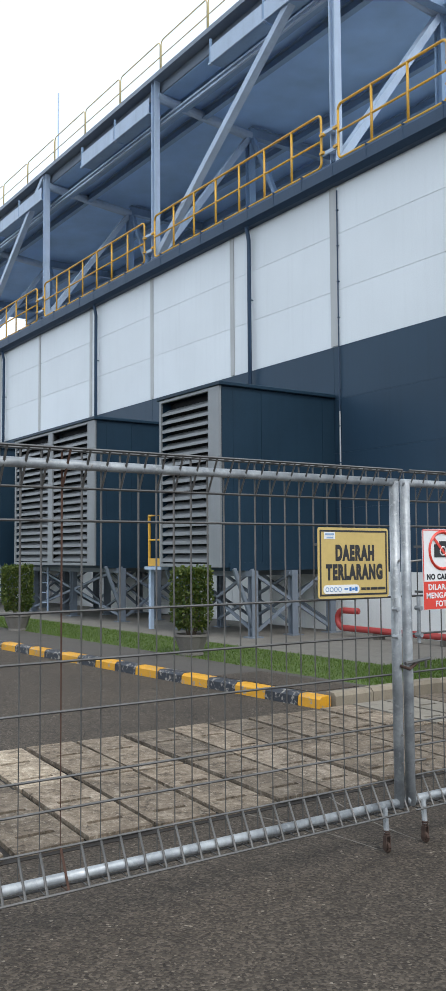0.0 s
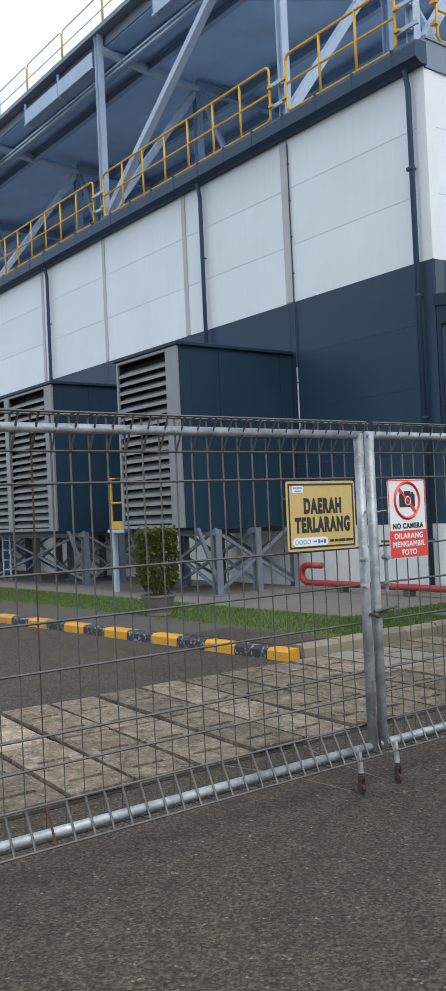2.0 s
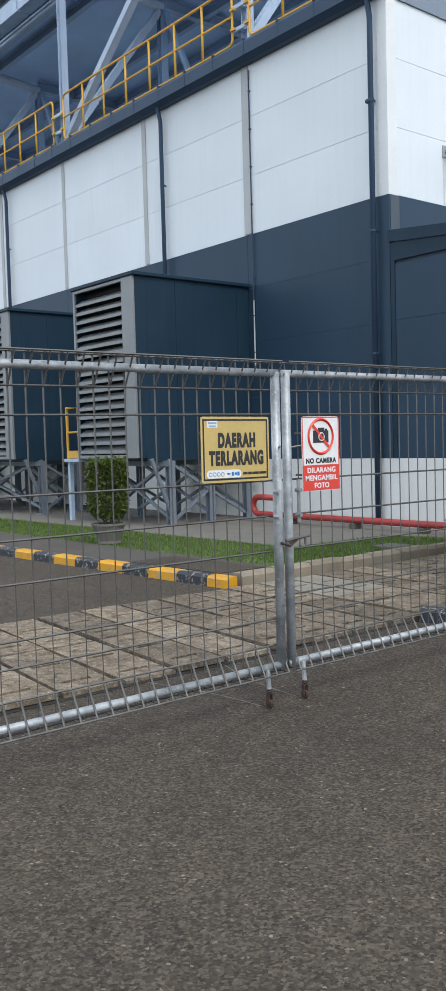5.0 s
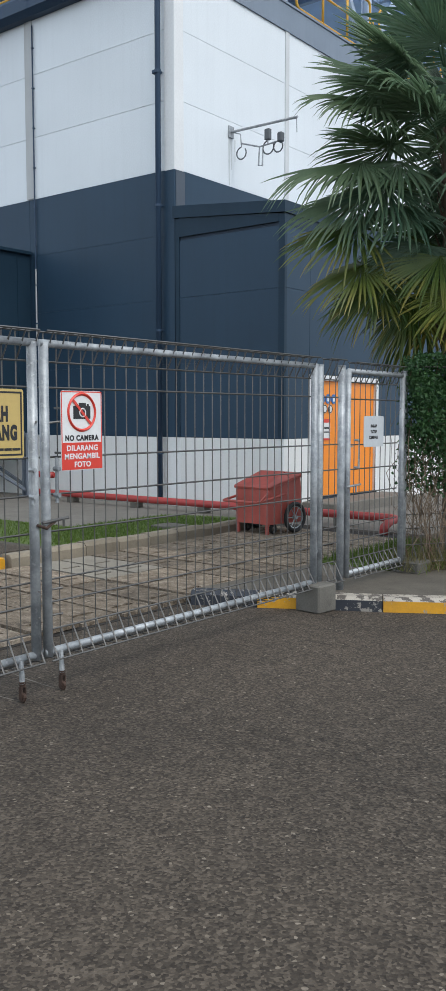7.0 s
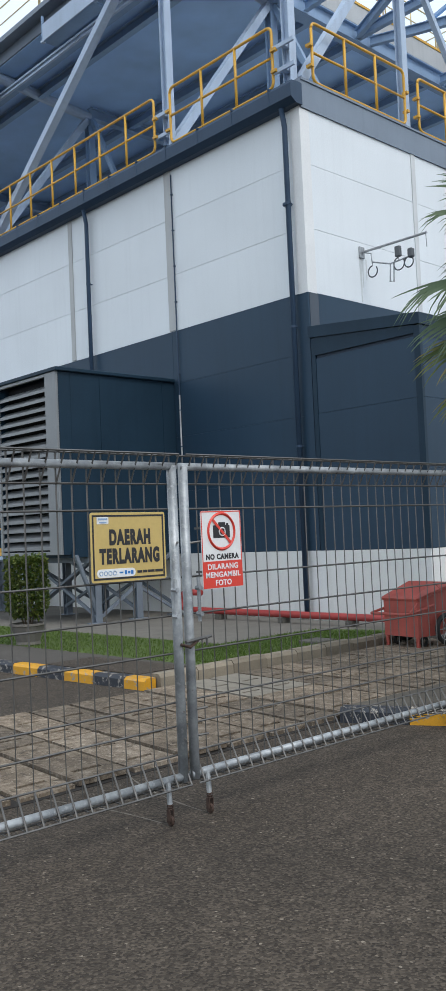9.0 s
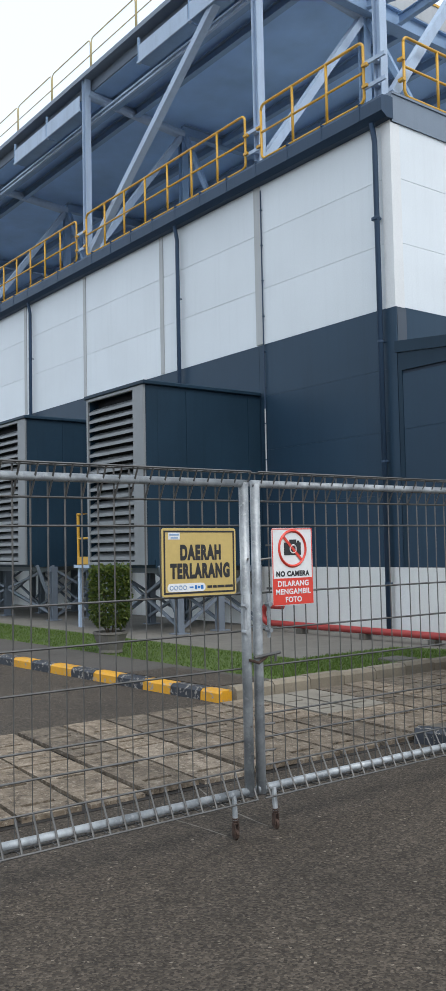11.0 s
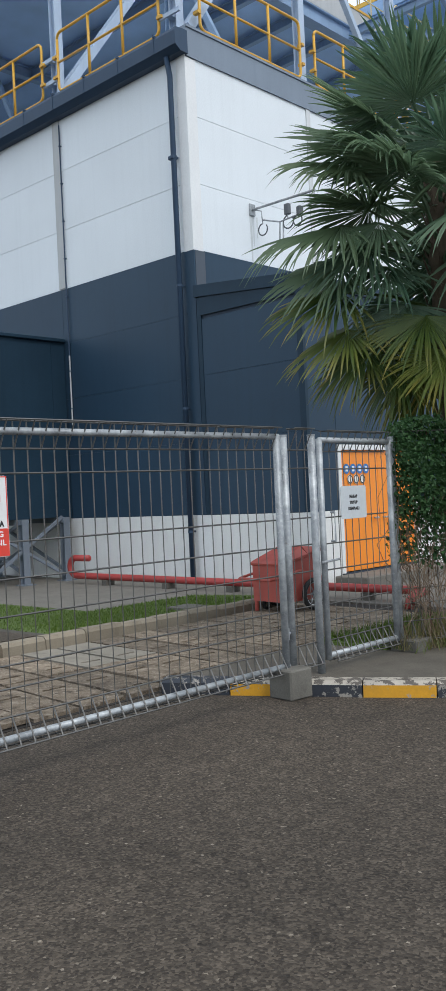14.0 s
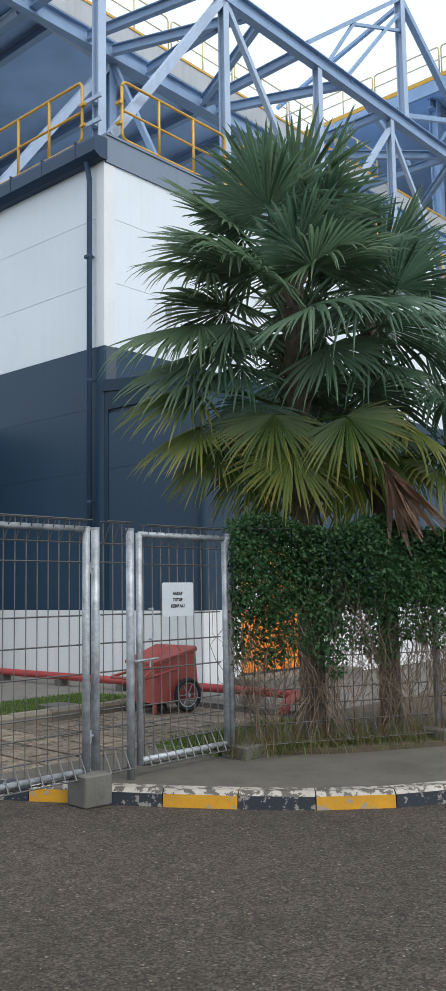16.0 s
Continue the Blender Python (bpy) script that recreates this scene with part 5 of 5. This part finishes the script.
# ---- potted shrubs ----
def leaf_cloud(bm, pts, size, rng, up=0.4):
    for p, n in pts:
        s = size * rng.uniform(0.6, 1.3)
        d = Vector((rng.gauss(0, 1), rng.gauss(0, 1), rng.gauss(0, 1) - up)).normalized()
        d = (d * 0.7 + n * 0.5).normalized()
        w = d.cross(Vector((rng.gauss(0, 1), rng.gauss(0, 1), rng.gauss(0, 1)))).normalized()
        k = d.cross(w) * 0.18 * s
        a, b, c, e = p, p + d * s * 0.5 + w * s * 0.36 + k, p + d * s, p + d * s * 0.5 - w * s * 0.36 + k
        v = [bm.verts.new(q) for q in (a, b, c, e)]
        bm.faces.new(v)
    return bm


def potted_shrub(x, y, seed):
    rng = random.Random(seed)
    z = 0.075
    g = thing("potted_shrub", (x, y, z), "clipped drum-shaped green shrub in a carved cement pot", "potted plant", "potted shrubs")
    bm = bmesh.new()
    prof = [(0.14, 0.0), (0.17, 0.02), (0.16, 0.06), (0.21, 0.20), (0.235, 0.27), (0.25, 0.28), (0.25, 0.31), (0.215, 0.31), (0.20, 0.27)]
    rings = [[bm.verts.new((x + r * (1 + 0.03 * math.cos(10 * t)) * math.cos(t), y + r * (1 + 0.03 * math.cos(10 * t)) * math.sin(t), z + h)) for t in (2 * math.pi * i / 28 for i in range(28))] for r, h in prof]
    for a, b in zip(rings, rings[1:]):
        for i in range(28):
            bm.faces.new((a[i], a[(i + 1) % 28], b[(i + 1) % 28], b[i]))
    bm.faces.new(rings[-1])
    bm.faces.new(rings[0][::-1])
    part("pot", bm, POT, g, "grey fluted cement pot")
    bm = bmesh.new()
    for i in range(6):
        a = i * 1.05
        tube(bm, [(x + 0.04 * math.cos(a), y + 0.04 * math.sin(a), z + 0.26), (x + 0.10 * math.cos(a), y + 0.10 * math.sin(a), z + 0.45), (x + 0.18 * math.cos(a), y + 0.18 * math.sin(a), z + 0.85)], [0.014, 0.011, 0.006], 5)
    part("stems", bm, BARK, g)
    pts = []
    for _ in range(3800):
        t = rng.uniform(0, 2 * math.pi)
        h = rng.random()
        shell = rng.random() < 0.8
        r = (0.235 + 0.045 * rng.random()) if shell else 0.26 * math.sqrt(rng.random())
        r *= 1 - 0.35 * max(0, 0.18 - h) / 0.18
        if rng.random() < 0.25:
            h, r = 1 - 0.05 * rng.random(), 0.26 * math.sqrt(rng.random())
        n = Vector((math.cos(t), math.sin(t), 0.3))
        pts.append((Vector((x + r * math.cos(t), y + r * math.sin(t), z + 0.40 + 0.80 * h + 0.02 * rng.gauss(0, 1))), n.normalized()))
    cr = part("crown", leaf_cloud(bmesh.new(), pts, 0.055, rng), TOPIARY, g)
    tagged(cr, kind="stuff")
    return g


potted_shrub(-1.32, -4.70, 5)
potted_shrub(-6.85, -5.05, 6)


# ---- fan palms ----
def toward(az, el):
    return Vector((math.cos(radians(az)) * math.cos(radians(el)), math.sin(radians(az)) * math.cos(radians(el)), math.sin(radians(el))))


def frond(g, seed, material, blade, base, hub, az, el, sag=0.3, spread=112, roll=0.0):
    """A fan leaf: a bowed stalk from the trunk to the hub, and a pleated round blade along az, el whose segments split and hang at the tips."""
    rng = random.Random(seed)
    bm = bmesh.new()
    reach = bm.verts.layers.float.new("reach")
    base, hub = Vector(base), Vector(hub)
    ax = toward(az, el)
    lat = Matrix.Rotation(radians(roll), 3, ax) @ Vector((-math.sin(radians(az)), math.cos(radians(az)), 0))
    nrm_up = ax.cross(lat)
    n = 42
    step = 2 * spread / (n - 1)
    for i in range(n):
        a = radians(-spread + step * i) + rng.gauss(0, 0.014)
        L = blade * (0.74 + 0.26 * math.cos(a * 0.62)) * rng.uniform(0.84, 1.06)
        d = ax * math.cos(a) + lat * math.sin(a)
        side = lat * math.cos(a) - ax * math.sin(a)
        hang = sag * rng.uniform(0.15, 2.1)
        swing = rng.gauss(0, 0.035)
        prev = None
        for f, w in ((0.03, 1.0), (0.30, 1.0), (0.58, 1.0), (0.75, 0.74), (0.90, 0.42), (1.0, 0.04)):
            r = L * f
            ww = math.tan(radians(step * 0.5)) * min(r, L * 0.58) * w
            fold = 0.45 * ww
            c = hub + d * r + side * swing * r * f - nrm_up * 0.13 * abs(math.sin(a)) * r - Vector((0, 0, L * (0.05 * f * f + hang * 0.42 * f ** 5)))
            row = [bm.verts.new(c - side * ww - nrm_up * fold), bm.verts.new(c + nrm_up * fold), bm.verts.new(c + side * ww - nrm_up * fold)]
            for v in row:
                v[reach] = f
            if prev:
                for j in range(2):
                    bm.faces.new((prev[j], prev[j + 1], row[j + 1], row[j]))
            prev = row
    tube(bm, [base, base.lerp(hub, 0.5) + Vector((0, 0, 0.06)), hub, hub + ax * blade * 0.10], [0.024, 0.016, 0.011, 0.005], 5)
    return part("frond", bm, material, g, "yellowing lower frond" if material is PALM_OLD else "")


def palm(x, y, crown_low, crown_top, count, seed, label, thick=1.0, el0=-20, skip=()):
    rng = random.Random(seed)
    g = thing("fan_palm", (x, y, 0.12), label, "palm tree", "fan palms")
    pts, rad = [], []
    for i in range(40):
        f = i / 39
        pts.append((x - 0.05 * f + 0.02 * math.sin(5 * f), y - 0.04 * f + 0.02 * math.sin(4 * f + 1), 0.08 + (crown_top - 0.08) * f))
        rad.append(thick * (0.118 - 0.030 * f + (0.035 if f < 0.05 else 0)) * (1 + 0.10 * (i % 2) + 0.05 * rng.random()))
    part("trunk", tube(bmesh.new(), pts, rad, 12), BARK, g, "brown fibrous trunk with leaf scars", smooth=True)
    bm = bmesh.new()
    for i in range(70):
        f = 0.40 + 0.60 * i / 70
        a = 2.4 * i
        p = Vector((x - 0.05 * f, y - 0.04 * f, crown_top * f))
        o = Vector((math.cos(a), math.sin(a), 0))
        k = rng.uniform(0.6, 1.2)
        tube(bm, [p + o * 0.07, p + o * (0.09 + 0.05 * k) + Vector((0, 0, 0.09 * k)), p + o * (0.10 + 0.09 * k) + Vector((0, 0, 0.22 * k))], [0.020, 0.013, 0.004], 4)
    part("fibre_sheath", bm, BARK, g)
    for i in range(count):
        f = i / (count - 1)
        az = i * 137.5 + rng.uniform(-14, 14)
        el = el0 + (74 - el0) * f ** 0.95 + rng.uniform(-6, 6)
        if any(abs((az - a + 180) % 360 - 180) < b and el < c for a, b, c in skip):
            continue
        base = Vector((x - 0.05, y - 0.04, crown_low + (crown_top - crown_low) * f))
        hub = base + toward(az, el) * rng.uniform(0.66, 0.92) * (1.0 if f > 0.25 else 0.85)
        old = f < 0.18
        frond(g, seed * 100 + i, PALM_OLD if old else PALM, rng.uniform(0.74, 0.88), base, hub, az + rng.uniform(-10, 10), el - (28 if el < 30 else 16 if el < 55 else 4) - rng.uniform(-4, 12), rng.uniform(0.06, 0.20) if el > 38 else rng.uniform(0.25, 0.55) if el > 20 else rng.uniform(0.4, 0.8), 112, rng.uniform(-25, 25))
    return g


tall = palm(6.10, -2.85, 2.75, 4.42, 44, 3, "tall fan palm with yellowing lower fronds and one dead brown frond", 1.0, -8, skip=((-70, 100, 20),))
for row in ((2.90, (6.13, -3.34, 2.96), -66, -44, 0.66, 0.30, PALM_OLD),
            (2.62, (6.34, -3.36, 2.62), -48, -58, 0.66, 0.20, PALM_OLD),
            (2.85, (6.66, -3.00, 2.92), -8, -34, 0.70, 0.35, PALM_OLD),
            (3.05, (5.34, -3.52, 3.30), -140, -14, 0.78, 0.28, PALM_OLD),
            (2.72, (5.44, -3.56, 2.92), -136, -26, 0.74, 0.30, PALM_OLD),
            (2.58, (5.84, -3.36, 2.58), -112, -60, 0.60, 0.30, PALM_OLD),
            (3.30, (5.36, -3.50, 3.56), -144, -10, 0.80, 0.26, PALM),
            (3.40, (5.60, -3.40, 3.66), -128, -20, 0.74, 0.30, PALM),
            (2.66, (5.56, -3.46, 2.76), -128, -44, 0.66, 0.22, PALM_OLD),
            (4.05, (5.50, -3.30, 4.66), -150, 26, 0.80, 0.14, PALM),
            (4.10, (5.74, -3.42, 4.80), -124, 34, 0.80, 0.12, PALM),
            (3.62, (5.36, -3.46, 3.92), -142, -6, 0.94, 0.40, PALM),
            (3.60, (5.74, -3.42, 3.86), -125, -14, 0.70, 0.45, PALM),
            (3.20, (5.74, -3.32, 3.46), -118, -24, 0.72, 0.35, PALM),
            (2.95, (5.92, -3.30, 3.10), -92, -44, 0.62, 0.30, PALM),
            (3.90, (5.46, -3.42, 4.46), -142, 12, 0.80, 0.35, PALM),
            (3.95, (5.86, -3.44, 4.50), -104, 10, 0.80, 0.30, PALM),
            (3.30, (6.50, -3.04, 3.56), -14, -24, 0.70, 0.45, PALM),
            (3.85, (6.50, -3.14, 4.30), -30, 2, 0.84, 0.35, PALM)):
    zb, hub, az, el, blade, sag, mt = row
    frond(tall, int(zb * 900 + az), mt, blade, (6.06, -2.88, zb), hub, az, el, sag, 108, (-26 if az < -130 and zb < 3.2 else -22 if az < -90 else 0 if az < -40 else 34) + (az * 7) % 21 - 10)
dead = bmesh.new()
rd = random.Random(41)
hub = Vector((6.90, -2.80, 2.50))
ax = Vector((0.34, 0.30, -0.89)).normalized()
lat = ax.cross(Vector((0.66, -0.74, 0.1))).normalized()
tube(dead, [(6.10, -2.86, 2.66), (6.50, -2.86, 2.70), hub, hub + ax * 0.08], [0.022, 0.016, 0.014, 0.006], 5)
for k in range(22):
    a = radians(-17 + 34 * k / 21) + rd.gauss(0, 0.03)
    d = ax * math.cos(a) + lat * math.sin(a)
    L = 0.80 * rd.uniform(0.72, 1.08)
    curl, off = rd.gauss(0, 0.05), rd.uniform(-0.05, 0.05)
    out = d.cross(lat).normalized()
    prev = None
    for f, w in ((0.02, 0.010), (0.25, 0.026), (0.5, 0.034), (0.75, 0.026), (1.0, 0.006)):
        c = hub + d * L * f + out * (off * f + 0.03 * math.sin(7 * f + k)) + lat * curl * f * f
        tw = lat * math.cos(k + 1.5 * f) * w + out * math.sin(k + 1.5 * f) * w
        row = [dead.verts.new(c - tw), dead.verts.new(c + out * w * 0.4), dead.verts.new(c + tw)]
        if prev:
            for q in range(2):
                dead.faces.new((prev[q], prev[q + 1], row[q + 1], row[q]))
        prev = row
part("dead_frond", dead, PALM_DEAD, tall, "dead brown folded frond")
palm(6.22, -1.74, 2.75, 4.15, 30, 9, "second fan palm with drooping green fronds", 0.86, -16)

# ---- vine hedge on the fence ----
rng = random.Random(77)
hedge = thing("vine_hedge", (6.5, -3.1, 0.13), "dense dark green ivy mat over dry brown vines", "climbing plant")
pts = []
nrm = Vector((FD.y, -FD.x, 0))
for _ in range(38000):
    u = rng.uniform(-0.02, 1.75)
    low = (1.12 if u < 0.5 else 1.30) + 0.10 * math.sin(u * 7) + 0.08 * math.sin(u * 23 + 1)
    h = rng.uniform(low, 2.0 + 0.06 * math.sin(u * 11)) if rng.random() < 0.86 else rng.uniform(low - 0.35, low)
    o = rng.gauss(0.05, 0.075) + 0.05 * math.sin(u * 9 + h * 5)
    pts.append((FA + (FB - FA) * u + nrm * o + Vector((0, 0, h)), nrm))
tagged(part("ivy_leaves", leaf_cloud(bmesh.new(), pts, 0.042, rng, 0.6), IVY, hedge), kind="stuff")
bm = bmesh.new()
for _ in range(720):
    u = rng.uniform(0.0, 1.9)
    q = FA + (FB - FA) * u + nrm * rng.uniform(-0.05, 0.16)
    z0 = rng.uniform(0.12, 0.6)
    z1 = rng.uniform(0.9, 1.6)
    line = []
    drift = rng.gauss(0, 0.10)
    for k in range(9):
        f = k / 8
        line.append(q + Vector((rng.gauss(0, 0.032), rng.gauss(0, 0.036), z0 + (z1 - z0) * f + rng.gauss(0, 0.02))) + FD * (drift * f + 0.07 * math.sin(f * 6 + u * 19)))
    tube(bm, line, rng.choice((0.0014, 0.002, 0.0034)), 3, False)
tagged(part("dry_vines", bm, TWIG, hedge, "tangle of leafless brown vines"), kind="stuff")

# ---- grass ----


def blades(area, count, hmin, hmax, seed, w=0.006):
    r = random.Random(seed)
    bm = bmesh.new()
    for _ in range(count):
        x, y, z = area(r)
        a = r.uniform(0, 6.283)
        h = r.uniform(hmin, hmax)
        d = Vector((math.cos(a), math.sin(a), 0))
        t = Vector((r.gauss(0, 0.4), r.gauss(0, 0.4), 1)) * h
        p = Vector((x, y, z))
        bm.faces.new([bm.verts.new(v) for v in (p - d * w, p + d * w, p + t)])
    return bm


def turf_area(r):
    if r.random() < 0.25:
        x, y = r.uniform(0.9, 2.44), r.uniform(-4.6, -1.3)
        return x, y, 0.04 + 0.045 * max(0, (x - 0.9) / 1.55)
    x = r.uniform(-11, 2.44)
    f = r.random()
    return x, -4.84 - 0.021 * (2.45 - x) + f * 1.68, 0.085 - 0.045 * f


def verge_area(r):
    u = r.uniform(-0.05, 2.2)
    p = FA + (FB - FA) * u + nrm * r.gauss(-0.06, 0.13)
    return p.x, p.y, 0.12


s = part("verge_bed", prism([(5.26, -3.98), (5.98, -3.98), (5.98, -2.2), (5.26, -2.2)], 0.0, 0.128), TURF)
tagged(s, "small patch of green turf behind the wicket gate", "lawn", kind="structure")
g = tagged(part("wicket_grass", blades(lambda r: (r.uniform(5.28, 5.97), r.uniform(-3.96, -2.2), 0.128), 2600, 0.03, 0.10, 31, 0.006), GRASS), "green grass tufts behind the wicket gate", "grass", kind="stuff")
g = tagged(part("turf_grass", blades(turf_area, 26000, 0.015, 0.05, 4, 0.006), GRASS), "short bright green turf blades", "grass", kind="stuff")
g = tagged(part("verge_grass", blades(verge_area, 5200, 0.05, 0.26, 8, 0.0035), DRY_GRASS), "long dry grass tufts under the vines", "grass", kind="stuff")
g = tagged(part("verge_greens", blades(verge_area, 2600, 0.03, 0.13, 18, 0.005), GRASS), "green grass tufts under the vines", "grass", kind="stuff")

# ---- trench slabs ----
strip_bed = part("trench_bed", boxes((2.84, -14, 0.0, 5.18, -0.95, 0.004)), BED)
tagged(strip_bed, "dark joints between the concrete trench slabs", "paving bed", kind="structure")
SX, SY, SKEW = 1.155, 0.42, -0.075
GAP = 0.042
slab_me = []
for k in range(2):
    rows = [(a, 0, 0, b, SY - GAP, 0.03) for a, b in ((0.0, 0.415), (0.46, 0.885), (0.93, SX - 0.025))]
    for a in (0.415, 0.885):
        rows += [(a, 0, 0, a + 0.045, 0.08, 0.03), (a, SY - 0.125, 0, a + 0.045, SY - GAP, 0.03)]
    me = mesh_of("trench_slab", boxes(*rows), SLAB)
    for v in me.vertices:
        v.co.y += SKEW * (v.co.x + SX * k)
    slab_me.append(me)
pale_me = slab_me[0].copy()
pale_me.materials[0] = PALE_SLAB
rng = random.Random(21)
for j in range(30):
    for i in range(2):
        m = Matrix.Translation((2.85 + SX * i, -13.9 + SY * j, 0.003 + rng.uniform(-0.003, 0.007))) @ pose(0, 0, 0, rng.uniform(-0.5, 0.5), rng.uniform(-0.3, 0.3), rng.uniform(-0.5, 0.5))
        piece("trench_slab", pale_me if i == 0 and j in (20, 21) else slab_me[i], m, strip_bed)

# ---- wall panels ----
XJ = [-0.20, -3.53, -6.99, -10.48, -13.99, -17.68, -21.12, -24.62, -28.12, -31.6]
ROWS = [(0.03, 1.16, DADO_BOUNCE), (1.164, 2.349, DARK_PANEL), (2.351, 3.399, DARK_PANEL), (3.401, 4.439, DARK_PANEL), (4.441, 5.459, DARK_PANEL), (5.461, 6.547, WHITE_PANEL), (6.553, 7.647, WHITE_PANEL), (7.653, 8.61, WHITE_PANEL)]
for x1, x0 in zip(XJ, XJ[1:]):
    for z0, z1, mt in ROWS:
        part("wall_panel", boxes((x0 + 0.003, 0.0, z0 + 0.0, x1 - 0.003, 0.06, z1 - 0.0), bevel=0.0012), mt, wall_south)
YJ = [0.22, 3.19, 6.5, 9.8, 13.1, 16.4, 19.7]
for y0, y1 in zip(YJ, YJ[1:]):
    for z0, z1, mt in ROWS:
        part("wall_panel", boxes((-0.06, y0 + 0.003, z0 + 0.0, 0.0, y1 - 0.003, z1 - 0.0), bevel=0.0012), mt, wall_east)
AROWS = [(0.03, 1.158, DADO_BOUNCE), (1.164, 2.349, DARK_PANEL), (2.351, 3.399, DARK_PANEL), (3.401, 4.305, DARK_PANEL)]
for z0, z1, mt in AROWS:
    part("wall_panel", boxes((0.12, -0.02, z0, 2.05, 0.0, z1), bevel=0.003), mt, annex_front)
for y0, y1 in ((0.03, 0.68), (2.91, 5.9), (5.91, 8.9), (8.91, 11.9), (11.91, 16)):
    for z0, z1, mt in AROWS:
        part("wall_panel", boxes((2.13, y0, z0, 2.15, y1, z1), bevel=0.003), mt, annex_side)
part("wall_panel", boxes((2.13, 0.685, 2.16, 2.15, 2.905, 4.305), bevel=0.003), DARK_PANEL, annex_side)
